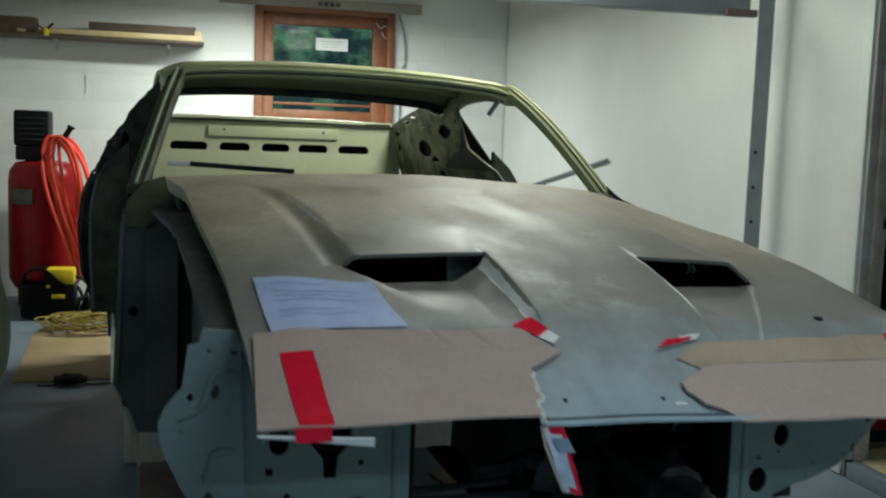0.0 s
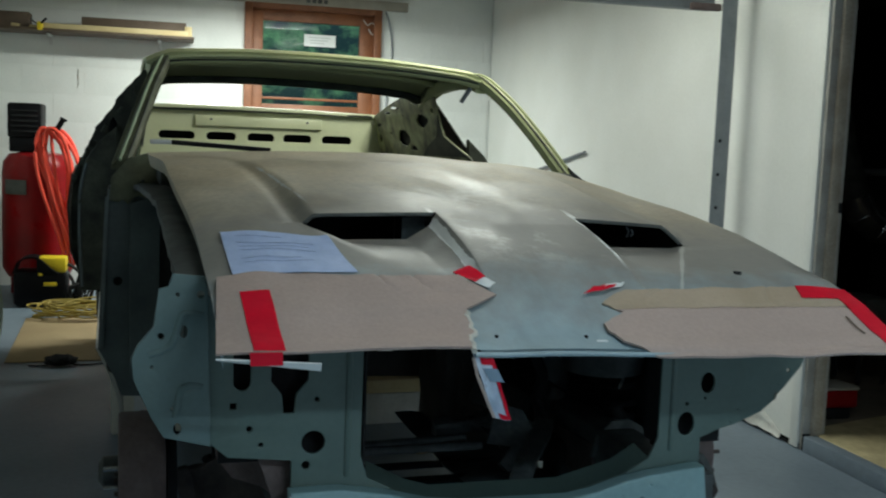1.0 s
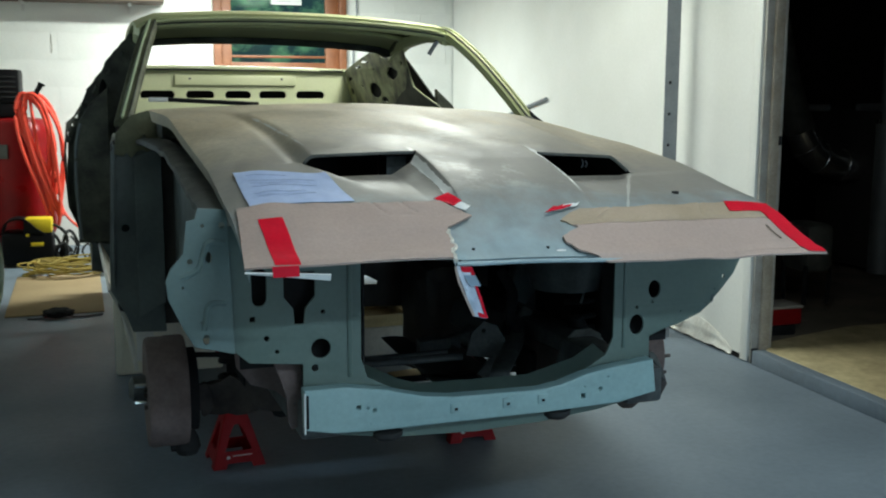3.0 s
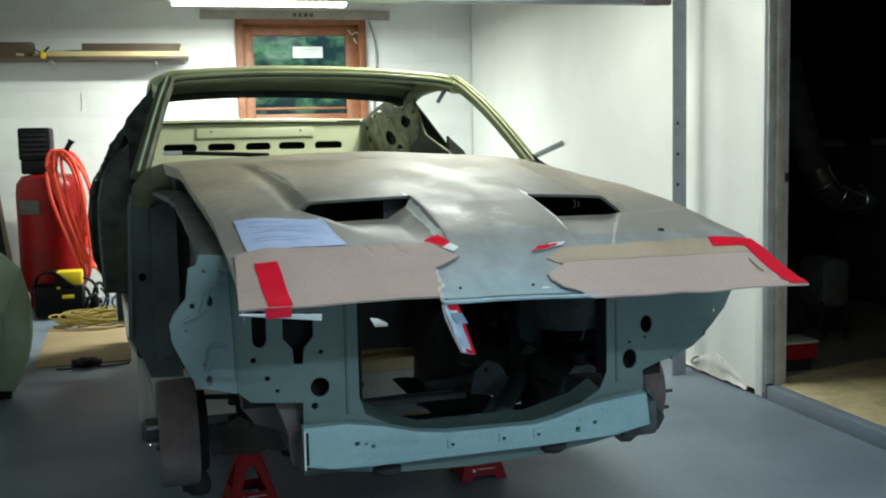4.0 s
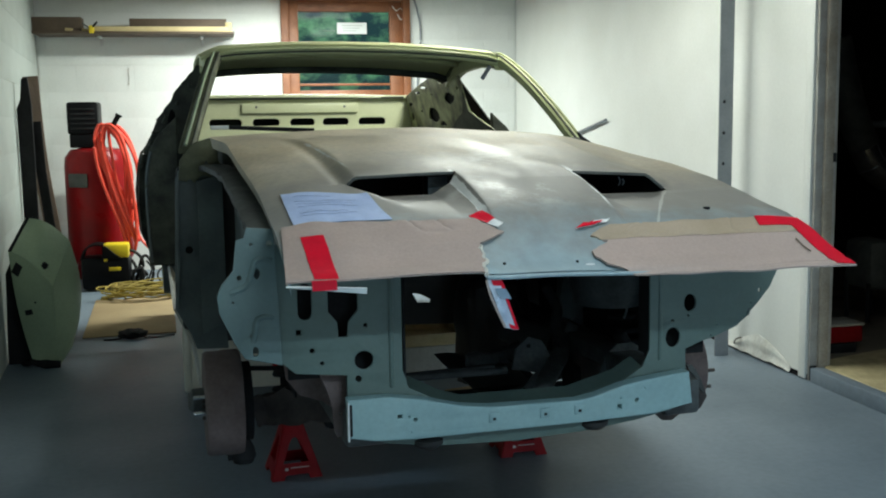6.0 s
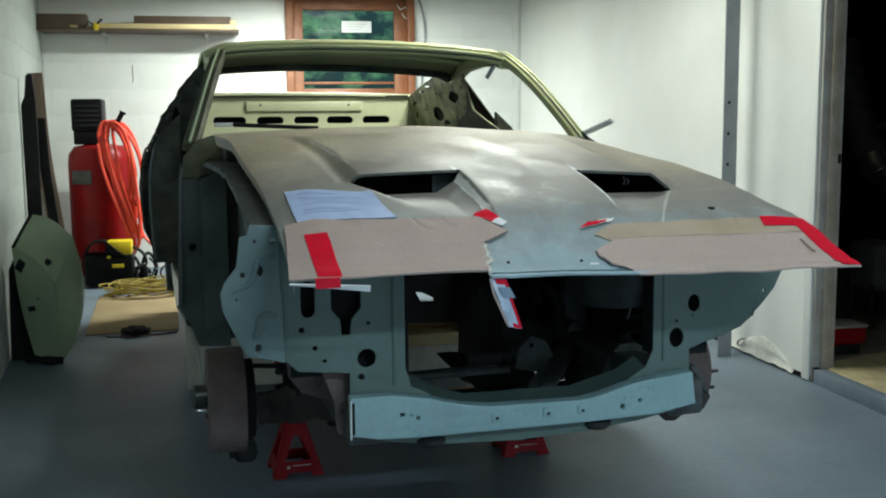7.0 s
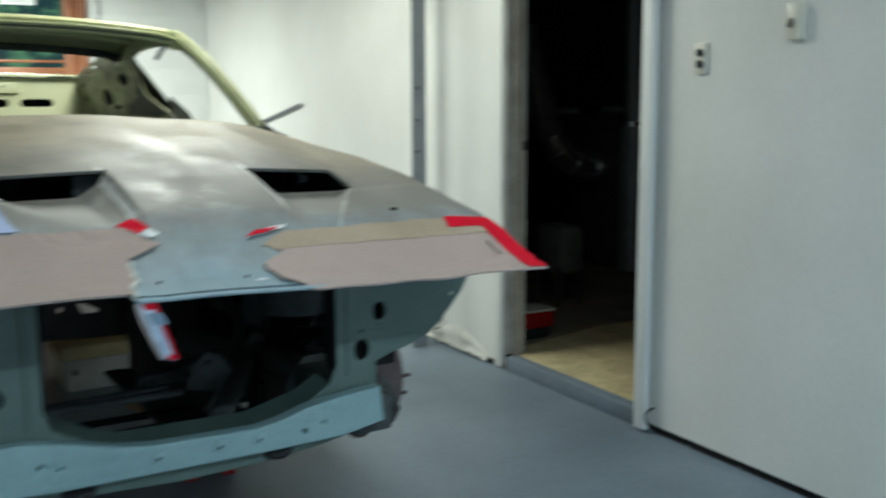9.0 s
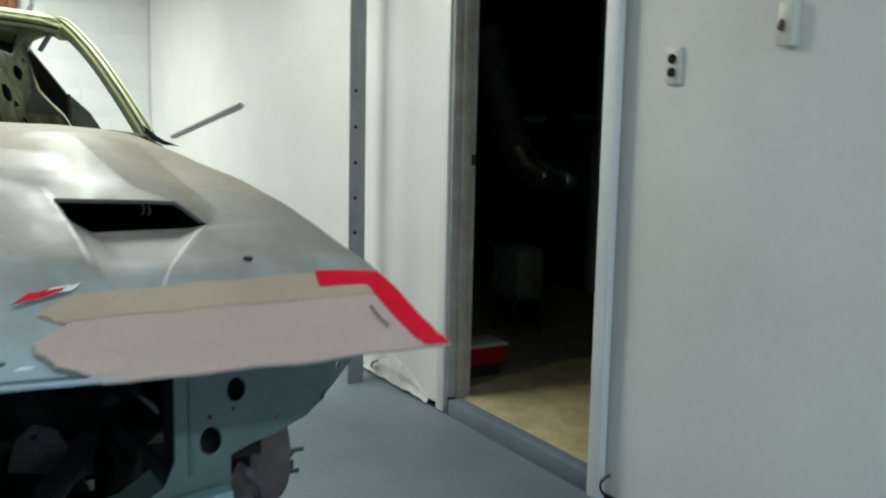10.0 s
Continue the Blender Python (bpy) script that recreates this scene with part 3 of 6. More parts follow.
def doorway():
    d = thing("doorway", "open doorway with worn wood jamb and white casing", "doorway", kind="structure")
    part("jamb", new_box((XR + 0.030, OY1 - 0.006, OZ / 2), (0.036, 0.02, OZ), 0.003), JAMB, d, "worn grey painted jamb")
    part("jamb", new_box((XR + 0.072, OY1 - 0.012, OZ / 2), (0.047, 0.032, OZ), 0.008), TANWOOD, d, "bare wood jamb with a latch mark")
    part("jamb", new_box((XR + 0.105, OY1 - 0.006, OZ / 2), (0.016, 0.022, OZ), 0.003), JAMB, d)
    part("latch", new_box((XR + 0.094, OY1 - 0.030, 0.98), (0.014, 0.008, 0.04), 0.003), BLACK, d)
    part("casing", new_box((XR - 0.010, OY0 - 0.03, OZ / 2 + 0.01), (0.025, 0.06, OZ), 0.004), TRIM, d, "white painted casing board")
    part("jamb", new_box((XR + 0.13, OY0 + 0.008, OZ / 2 + 0.05), (0.26, 0.02, OZ - 0.1), 0.003), TRIM, d)
    part("casing", new_box((XR - 0.012, (OY0 + OY1) / 2, OZ + 0.04), (0.03, OY1 - OY0 + 0.1, 0.08), 0.004), TRIM, d)
    part("foot", new_box((XR + 0.028, OY1 - 0.0175, 0.033), (0.034, 0.003, 0.066), 0.001), BLACK, d, "blackened foot of the jamb")
    part("wall_end", new_box((XR + 0.004, OY1 + 0.028, ZC / 2), (0.010, 0.056, ZC - 0.01), 0.004), WHITE, d, "white boxed end of the wall, standing proud")
    part("casing_wire", pipe(bmesh.new(), curve([(XR + 0.006, 2.455, 0.095), (XR - 0.012, 2.462, 0.085), (XR - 0.016, 2.475, 0.060), (XR - 0.008, 2.468, 0.035), (XR + 0.006, 2.460, 0.030)], 5), 0.004, 6), BLACK, d, "black bent wire at the casing's foot")


doorway()
setting("threshold", new_box((XR + 0.036, (OY0 + OY1) / 2 - 0.008, 0.031), (0.062, OY1 - OY0 - 0.05, 0.062), 0.003), FLOOR, "grey painted concrete step up to the boiler room", "step")

# boiler room; its lack of light is put into the wall colour
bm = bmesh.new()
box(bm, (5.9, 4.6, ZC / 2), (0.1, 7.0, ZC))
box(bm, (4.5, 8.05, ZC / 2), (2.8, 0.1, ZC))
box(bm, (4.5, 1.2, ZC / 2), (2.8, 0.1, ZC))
setting("wall_boiler_room", bm, UNLIT, "dark unlit wall of the boiler room", "wall")
setting("floor_boiler_room", new_box((4.42, 4.6, 0.025), (2.94, 6.9, 0.050)), GRIME, "dirty grey brown floor of the boiler room", "floor")
bm = plate([(2.974, 2.56), (2.974, 3.42), (3.04, 3.54), (3.30, 3.63), (3.655, 3.735), (4.10, 3.73), (4.10, 2.0), (3.10, 2.0), (3.10, 2.56)], [], 0.010, 0.003)
solid("plywood_sheet", put(bm, pose(0, 0, 0.056)), PLY, "worn yellowish plywood sheet with chipped edges on the floor", "plywood")


# ---- the car shell ----
CAR = pose(1.12, 1.76, 0, 0, 0, 3.6)
car = thing("car_shell", "stripped two-door car body shell in primer, raised on red jack stands", "car", CAR)

VS = (-0.32, -0.30, -0.28, -0.22, -0.16, -0.115, 0.07, 0.2, 0.5, 0.8, 1.2)
ZS = (0.832, 0.846, 0.857, 0.899, 0.929, 0.948, 0.997, 1.023, 1.068, 1.105, 1.130)


def hood_edge(v):
    return 0.605 + 0.025 * smooth(v, 0.2, 0.9) + 0.03 * smooth(v, 0.85, 1.15)


def hood_base(u, v):
    a = abs(u)
    z = lerp(v, VS, ZS) + 0.014 * (1 - (u / 0.55) ** 2) * smooth(v, -0.3, 0.0)
    z += (0.019 - 0.006 * smooth(u, -0.3, -0.15) - 0.008 * smooth(u, -0.1, 0.15)) * (1 - smooth(v, -0.33, -0.23))
    if u > 0:
        z -= 0.013 * smooth(v, 0.75, 1.2) * smooth(u, 0.0, 0.35)
        z -= lerp(v, (0.25, 0.45, 0.55, 0.72, 0.82, 0.95, 1.1), (0, 0.004, 0.010, 0.018, 0.019, 0.011, 0.002)) * smooth(u, 0.38, 0.54)
    sits_high = 1 - smooth(v, 0.25, 0.95) if u < 0 else 1.0
    return z - 0.026 * max(0.0, (a - 0.44) / 0.17) ** 3 * smooth(v, -0.32, 0.1) * sits_high


def mouth(u):
    """Where the scoops' upper lips end; the loosely laid hood sits a little askew."""
    return 0.147 - 0.029 * smooth(u, -0.1, 0.1)


def right_scoop(a, v, e, out, spine, fade, soft):
    """Height of the scoop over the shoulder, which lies lower on this side."""
    far = lerp(v, (-0.13, e), (0.262, 0.402))
    level = 1 - (max(0.0, a - far) / max(0.05, 0.6 - far)) ** 2 if a < 0.6 else 0.0
    if v >= e:
        t = min(1.0, max(0.0, (a - out + 0.045 + soft) / (0.056 + 2 * soft)))
        high = fade * (0.016 - 0.007 * min(1.0, max(0.0, (a - 0.15) / 0.2)))
        return high * (1 - t) - 0.033 * level * (1 - 0.8 * smooth(v, 0.15, 0.95)) * t
    k = min(1.0, max(0.0, (v + 0.14) / (e + 0.14)))
    return lerp(a, (0.144, 0.158, 0.204, far - 0.03, far), (spine, -0.012 * k, -0.042 * k, -0.039 * k, -0.033 * k * level))


def hood_z(u, v):
    a, z, e = abs(u - 0.005), hood_base(u, v), mouth(u)
    fade = 1 - smooth(v, 0.45, 1.0)
    out = lerp(v, (0.15, 0.45, 0.70, 0.95), (0.394, 0.399, 0.420, 0.468))
    crisp = 1.0 if u < 0 else 1 - smooth(v, e, e + 0.10)
    valley = 0.005 * crisp * math.exp(-((a - out - 0.030) / 0.018) ** 2)
    spine = 0.016 * smooth(v, -0.27, -0.06)
    if u > 0.005:
        return z + right_scoop(a, v, e, out, spine, fade, 0.05 * (1 - crisp))
    if v >= e:
        soft = 0.07 * (1 - crisp)
        return z + fade * (0.016 * (1 - smooth(a, out - 0.006 - soft, out + 0.024 + soft)) - valley)
    k = min(1.0, max(0.0, (v + 0.14) / (e + 0.14)))
    far = lerp(v, (-0.13, e), (0.265, 0.394))
    return z + lerp(a, (0.144, 0.158, 0.204, far - 0.018, far + 0.010, far + 0.024), (spine, -0.010 * k, -0.037 * k, -0.035 * k * k, -0.007 * k * k, 0.0))


def make_hood():
    us = [i / 130 for i in range(-130, 131)]
    ss = [-0.30 + 0.01 * k for k in range(49)]
    ss = [s for s in ss if s < 0.185] + [0.1895, 0.1905] + [0.2 + 0.0125 * k for k in range(77)]

    def at(q, s):
        u = q * hood_edge(s)
        d = (mouth(u) - 0.19) * max(0.0, 1 - abs(s - 0.19) / 0.14)
        v = s + d + (0.0006 if s > 0.19 else -0.0006)
        return Vector((u, v, hood_z(u, v)))

    k = ss.index(0.1895)

    def open_(i, j):
        a = abs(us[i] * hood_edge(0.19) - 0.005)
        return j == k and 0.146 < a < 0.414

    bm = sheet(at, us, ss, 0.0, open_)
    # rolled rim
    rim = [e for e in bm.edges if e.is_boundary and (e.verts[0].co.y < -0.295 or abs(e.verts[0].co.x) > 0.597 or e.verts[0].co.y > 1.12)]
    out = bmesh.ops.extrude_edge_only(bm, edges=rim)["geom"]
    for v in out:
        if isinstance(v, bmesh.types.BMVert):
            side = abs(v.co.x) > 0.55 and v.co.y > -0.29
            v.co += Vector((-0.012 * v.co.x, 0.006 if v.co.y < 0 else 0, -0.034 if side else -0.001 if v.co.x < -0.2 and v.co.y < 0 else -0.007))
    return bm


hood = part("hood", make_hood(), HOOD, car, "sanded hood in grey brown primer with two air scoops, bluish at the nose")
for s in (-1, 1):
    bm = bmesh.new()
    u0 = 0.005 + s * 0.27
    box(bm, (u0, 0.33, 0.945), (0.29, 0.36, 0.006))
    box(bm, (u0, 0.50, 0.985), (0.27, 0.006, 0.07))
    for q in (-1, 1):
        if s < 0 or q < 0:
            box(bm, (u0 + q * 0.142, 0.345, 0.975), (0.006, 0.31, 0.075))
    part("scoop_duct", bm, BLACK, hood, "black duct behind the scoop's mouth")
    if s > 0:
        part("duct_side", sheet(lambda a, v: Vector((0.404 + 0.02 * a, v, 0.942 + (hood_z(0.404 + 0.02 * a, v) - 0.005 - 0.942) * a)), [k / 4 for k in range(5)], [0.122 + 0.038 * k for k in range(11)], 0.003), BLACK, hood, "black sloping side of the duct")
    lip_line = [0.005 + s * (0.152 + (0.0128 if s < 0 else 0.0121) * k) for k in range(21)]
    part("scoop_lip", beam(bmesh.new(), [(u, mouth(u) - 0.0005, hood_z(u, mouth(u) + 0.001) - 0.0035) for u in lip_line], 0.006, 0.007, (0, 1, 0)), DUSTY, hood, "folded edge of the scoop's mouth")
    if s < 0:
        part("duct_baffle", new_box((u0 + 0.105, 0.235, 1.0), (0.05, 0.006, 0.05), 0.002, pose(0, 0, 0, 0, 0, 0)), BAY, hood, "grey sheet inside the scoop")
    if s > 0:
        for u, z0, z1 in ((0.327, 0.988, 1.010), (0.338, 0.989, 1.005)):
            part("duct_clip", pipe(bmesh.new(), curve([(u, 0.222, z1), (u + 0.003, 0.218, (z0 + z1) / 2), (u, 0.222, z0)], 4), 0.0022, 6), STEEL, hood, "metal clip in the mouth")
part("hood_bolt", rod(bmesh.new(), (0.394, -0.108, hood_z(0.394, -0.108) - 0.004), (0.394, -0.108, hood_z(0.394, -0.108) + 0.004), 0.008, 8), BLACK, hood)
for u, v in ((-0.160, -0.267), (-0.001, -0.271)):
    part("hood_bolt", rod(bmesh.new(), (u, v, hood_z(u, v) - 0.004), (u, v, hood_z(u, v) + 0.003), 0.0032, 8), BLACK, hood)
part("bare_chip", sheet(lambda a, b: Vector((0.014 + 0.020 * a, -0.283 + 0.005 * b * math.sin(math.pi * (0.15 + 0.7 * a)), hood_z(0.014 + 0.02 * a, -0.283 + 0.005 * b) + 0.0008)), [k / 6 for k in range(7)], [0, 0.5, 1], 0.0006), TRIM, hood, "bright bare chip at the nose")
bm = bmesh.new()
box(bm, (0, 0.62, 0.915), (1.06, 0.95, 0.012))
for s in (-1, 1):
    box(bm, (0.005 + s * 0.43, 0.30, 0.985 if s < 0 else 0.955), (0.045, 0.30, 0.012))
part("nose_lip", pipe(bmesh.new(), [(u, -0.312, hood_base(u, -0.312) + 0.0005) for u in [-0.212 + 0.018 * k for k in range(21)]], 0.0045, 8), HOOD, hood, "rolled lip along the nose")
part("hood_brace", bm, BLACK, hood, "dark inner frame of the hood")

part("seal_strip", front(plate([(0.632, 1.114), (0.654, 1.096), (0.683, 1.077), (0.723, 1.0615), (0.683, 1.066), (0.651, 1.082), (0.638, 1.100)], [], 0.006, 0.001), 1.20), RUBBER, car, "loose black rubber seal at the cowl's corner")

# radiator support, flanges, lower bar
core = part("radiator_support", front(plate(
    [(-0.61, 0.90), (-0.59, 0.640), (-0.558, 0.611), (-0.443, 0.599), (-0.443, 0.50), (-0.36, 0.455), (0.34, 0.452), (0.404, 0.50), (0.402, 0.596), (0.445, 0.612), (0.484, 0.621), (0.546, 0.645), (0.600, 0.696), (0.636, 0.737), (0.664, 0.795), (0.676, 0.90)],
    [[(-0.317, 0.885), (-0.317, 0.60), (-0.303, 0.556), (-0.221, 0.514), (-0.17, 0.499), (0.108, 0.496), (0.234, 0.527), (0.288, 0.558), (0.307, 0.60), (0.307, 0.885)],
     slot(-0.535, 0.771, 0.034, 0.085), ring(-0.405, 0.630, 0.023), ring(-0.418, 0.588, 0.009), rect(-0.557, 0.696, -0.543, 0.71), ring(-0.521, 0.66, 0.007), ring(-0.50, 0.63, 0.006),
     [(-0.485, 0.80), (-0.415, 0.80), (-0.415, 0.745), (-0.437, 0.72), (-0.440, 0.685), (-0.462, 0.685), (-0.465, 0.72), (-0.485, 0.745)],
     ring(0.368, 0.626, 0.021, 0.026), ring(0.414, 0.710, 0.018, 0.023), ring(0.409, 0.678, 0.004), ring(0.367, 0.668, 0.005), ring(-0.40, 0.71, 0.006), ring(0.608, 0.730, 0.005, 0.007), ring(0.577, 0.678, 0.004, 0.010), ring(0.560, 0.665, 0.003), ring(0.583, 0.700, 0.003), ring(0.489, 0.651, 0.003), ring(0.473, 0.624, 0.003)], 0.004, 0.0015), 0.0), TEAL, car, "teal primed radiator support with holes")
for a, b, c, d in ((-0.347, 0.56, -0.335, 0.86), (0.328, 0.57, 0.340, 0.86)):
    part("stiffening_rib", new_box(((a + c) / 2, -0.002, (b + d) / 2), (c - a, 0.012, d - b), 0.005), TEAL, core)
bm = bmesh.new()
for path in ([(-0.303, 0.002, 0.556), (-0.221, 0.002, 0.514), (-0.17, 0.002, 0.499), (0.108, 0.002, 0.496), (0.234, 0.002, 0.527), (0.288, 0.002, 0.558)],):
    top = [bm.verts.new(p) for p in path]
    back = [bm.verts.new((p[0] * 0.97, 0.05, p[2] + 0.017)) for p in path]
    for i in range(len(path) - 1):
        bm.faces.new((top[i], top[i + 1], back[i + 1], back[i]))
bmesh.ops.solidify(bm, geom=bm.faces[:], thickness=0.004)
part("opening_lip", bm, TEAL, core, "inner lip of the radiator opening")
# side lips coloured black for the shade inside the opening
for s in (-1, 1):
    part("opening_lip", new_box((s * 0.309, 0.03, 0.735), (0.004, 0.06, 0.30)), BLACK, core)
fl = part("fender_flange", front(plate(
    [(-0.600, 0.935), (-0.655, 0.940), (-0.662, 0.918), (-0.678, 0.914), (-0.686, 0.849), (-0.712, 0.818), (-0.722, 0.795), (-0.718, 0.757), (-0.688, 0.690), (-0.668, 0.656), (-0.59, 0.636)],
    [ring(-0.637, 0.840, 0.008, 0.013), ring(-0.675, 0.833, 0.007), ring(-0.646, 0.669, 0.008, 0.012), ring(-0.609, 0.905, 0.008), ring(-0.648, 0.905, 0.005), ring(-0.69, 0.78, 0.004), ring(-0.655, 0.705, 0.004)], 0.004, 0.0015), -0.008), LITTEAL, core)
part("stiffening_rib", pipe(bmesh.new(), curve([(-0.604, -0.008, 0.868), (-0.625, -0.010, 0.872), (-0.64, -0.010, 0.868), (-0.648, -0.010, 0.845), (-0.66, -0.010, 0.815), (-0.695, -0.008, 0.80)], 6), 0.007, 8), LITTEAL, fl)
part("stiffening_rib", pipe(bmesh.new(), curve([(-0.604, -0.008, 0.742), (-0.625, -0.010, 0.745), (-0.64, -0.010, 0.738), (-0.646, -0.010, 0.71), (-0.65, -0.008, 0.69)], 6), 0.007, 8), LITTEAL, fl)
part("wing_bead", pipe(bmesh.new(), curve([(0.47, -0.003, 0.80), (0.52, -0.004, 0.79), (0.58, -0.004, 0.805), (0.63, -0.003, 0.84)], 6), 0.006, 8), TEAL, core)
bar = part("lower_bar", front(plate(
    [(-0.448, 0.548), (-0.36, 0.548), (-0.27, 0.533), (-0.19, 0.512), (-0.12, 0.503), (0.10, 0.499), (0.15, 0.507), (0.213, 0.525), (0.267, 0.534), (0.347, 0.542), (0.386, 0.545), (0.395, 0.473), (0.298, 0.456), (0.12, 0.452), (-0.30, 0.452), (-0.39, 0.456), (-0.445, 0.467)],
    [rect(-0.343, 0.496, -0.326, 0.512), ring(-0.314, 0.501, 0.006), ring(-0.299, 0.494, 0.008), rect(0.196, 0.468, 0.214, 0.487), ring(0.207, 0.4985, 0.005), ring(0.250, 0.490, 0.0085), ring(0.269, 0.518, 0.005), ring(-0.31, 0.465, 0.004), ring(-0.28, 0.465, 0.003)], 0.03, 0.004), -0.03), BARTEAL, car, "teal lower cross bar, coloured lighter for the light on it")
for u in (-0.112, 0.014, 0.101):
    part("square_dimple", new_box((u, -0.049, 0.481), (0.026, 0.006, 0.024), 0.003), BARTEAL, bar)
    part("dimple_hole", new_box((u, -0.0525, 0.479), (0.007, 0.002, 0.006)), BLACK, bar)
# highlight on the bar's end, painted as a thin white strip
part("edge_glint", new_box((-0.4515, -0.046, 0.502), (0.003, 0.012, 0.088)), TRIM, bar, "white strip for the glint on the bar's end")
part("bar_end", new_box((-0.446, -0.045, 0.505), (0.008, 0.01, 0.075), 0.003), BLACK, bar)
tb = part("torn_bracket", front(plate([(0.458, 0.534), (0.491, 0.510), (0.508, 0.481), (0.516, 0.458), (0.524, 0.436), (0.507, 0.408), (0.490, 0.403), (0.452, 0.401), (0.425, 0.384), (0.401, 0.386), (0.382, 0.403), (0.40, 0.44), (0.44, 0.50)], [], 0.012, 0.003), 0.11), DARKRUST, car, "torn rusty bracket at the bar's end")
part("bare_edge", front(plate([(0.466, 0.524), (0.478, 0.523), (0.492, 0.505), (0.506, 0.478), (0.512, 0.452), (0.502, 0.462), (0.497, 0.482), (0.483, 0.500), (0.472, 0.510)], [], 0.006, 0.002), 0.100), DUSTY, tb, "bare silver torn edge")
# solid black plate painted in for the dark gap
part("gap", front(plate([(0.484, 0.470), (0.497, 0.460), (0.503, 0.436), (0.492, 0.428), (0.484, 0.440)], [], 0.004, 0.001), 0.099), BLACK, tb)
# black plates added to keep the holes dark
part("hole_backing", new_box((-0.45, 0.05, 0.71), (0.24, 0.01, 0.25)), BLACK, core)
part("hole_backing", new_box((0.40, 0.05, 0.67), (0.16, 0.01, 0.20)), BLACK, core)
# added sheet hiding floor that showed too bright through the bay
part("bay_cover", sheet(lambda u, v: Vector((u, v, 0.345 + 0.03 * noise.noise(Vector((u * 6, v * 5, 2))))), [0.08 + 0.026 * k for k in range(10)], [0.30 + 0.08 * k for k in range(12)], 0.004), SIDE, car, "metal sheet added to cover the bright floor under the engine bay")
bm = new_box((0.262, 1.13, 0.43), (0.19, 0.28, 0.40), 0.06)
bmesh.ops.subdivide_edges(bm, edges=bm.edges[:], cuts=4, use_grid_fill=True)
for v in bm.verts:
    v.co += Vector((1, 1, 0.4)) * (0.022 * noise.noise(v.co * 9) + 0.012 * noise.noise(v.co * 26))
part("gearbox", bm, WALLBROWN, car, "brown black gearbox housing in the engine bay")
part("strut_leg", beam(bmesh.new(), curve([(0.515, 0.97, 0.80), (0.515, 0.95, 0.70), (0.505, 0.92, 0.60), (0.485, 0.90, 0.48), (0.50, 0.88, 0.37)], 5), 0.12, 0.06), BAY, car, "dusty grey leg of the strut tower")
part("mount_disc", lathe(bmesh.new(), [(0.0, 0.03), (0.035, 0.028), (0.058, 0.012), (0.062, 0.0), (0.058, -0.02)], pose(0.335, 0.80, 0.43) @ pose(0, 0, 0, 72, 0, -14), 20), BAY, car, "dusty grey round engine mount")
part("bay_bracket", beam(bmesh.new(), [(0.205, 0.58, 0.355), (0.27, 0.60, 0.415), (0.335, 0.62, 0.47), (0.385, 0.66, 0.53)], 0.036, 0.02), BAY, car, "grey slanting bracket in the engine bay")
part("bay_bracket", front(plate([(0.275, 0.375), (0.30, 0.445), (0.405, 0.448), (0.42, 0.415), (0.375, 0.385)], [ring(0.385, 0.428, 0.007)], 0.006, 0.002), 0.60, -14), BAY, car, "grey plate in the engine bay")
part("bay_bracket", front(plate([(0.335, 0.45), (0.35, 0.50), (0.385, 0.532), (0.43, 0.535), (0.465, 0.515), (0.485, 0.46)], [ring(0.40, 0.492, 0.012, 0.017)], 0.006, 0.002), 0.35), BAY, car, "grey arched bracket in the engine bay")
rng = random.Random(11)
for k in range(7):
    p = Vector((0.10 + 0.055 * k, 0.62 + 0.20 * rng.random(), 0.40 + 0.05 * rng.random()))
    bm = new_box(p, (0.06 + 0.04 * rng.random(), 0.05, 0.035 + 0.03 * rng.random()), 0.012, pose(0, 0, 0, 0, 0, 0))
    bmesh.ops.subdivide_edges(bm, edges=bm.edges[:], cuts=2, use_grid_fill=True)
    for v in bm.verts:
        v.co += Vector((1, 1, 1)) * 0.018 * noise.noise(v.co * 24)
    part("linkage_lump", bm, DARK if k % 2 else BAY, car, "oily linkage casting in the engine bay")
part("bay_rail", beam(bmesh.new(), curve([(0.13, 0.30, 0.395), (0.20, 0.42, 0.425), (0.30, 0.55, 0.475), (0.36, 0.72, 0.52)], 5), 0.05, 0.03), BAY, car, "grey slanting rail in the engine bay")
part("bay_plate", front(plate([(0.135, 0.445), (0.15, 0.505), (0.185, 0.535), (0.225, 0.520), (0.255, 0.470), (0.24, 0.425)], [ring(0.184, 0.510, 0.008)], 0.006, 0.002), 0.52), BAY, car, "grey plate with a bolt hole")
part("bay_hose", pipe(bmesh.new(), curve([(0.28, 0.62, 0.66), (0.30, 0.58, 0.60), (0.285, 0.56, 0.54), (0.31, 0.56, 0.48), (0.30, 0.6, 0.42)], 6), 0.016, 10), BLACK, car, "black hose hanging in the engine bay")
part("bay_rod", rod(bmesh.new(), (-0.31, 0.62, 0.420), (0.12, 0.64, 0.425), 0.009, 10), DARK, car, "dark rod across the engine bay")
part("bay_rod", rod(bmesh.new(), (-0.30, 0.45, 0.462), (0.10, 0.47, 0.455), 0.011, 10), DARK, car, "dark rod across the engine bay")
part("bay_wire", pipe(bmesh.new(), curve([(0.47, 0.50, 0.74), (0.46, 0.48, 0.68), (0.475, 0.47, 0.62), (0.465, 0.47, 0.58)], 6), 0.004, 6), BAY, car, "loose wire end in the engine bay")
bm = front(plate([(-0.40, 0.458), (-0.36, 0.437), (-0.24, 0.420), (-0.05, 0.412), (0.12, 0.418), (0.26, 0.432), (0.36, 0.450), (0.36, 0.462), (-0.40, 0.462)], [], 0.006, 0.002), -0.012)
part("valance", bm, TEAL, car, "dull lower pan under the bar")
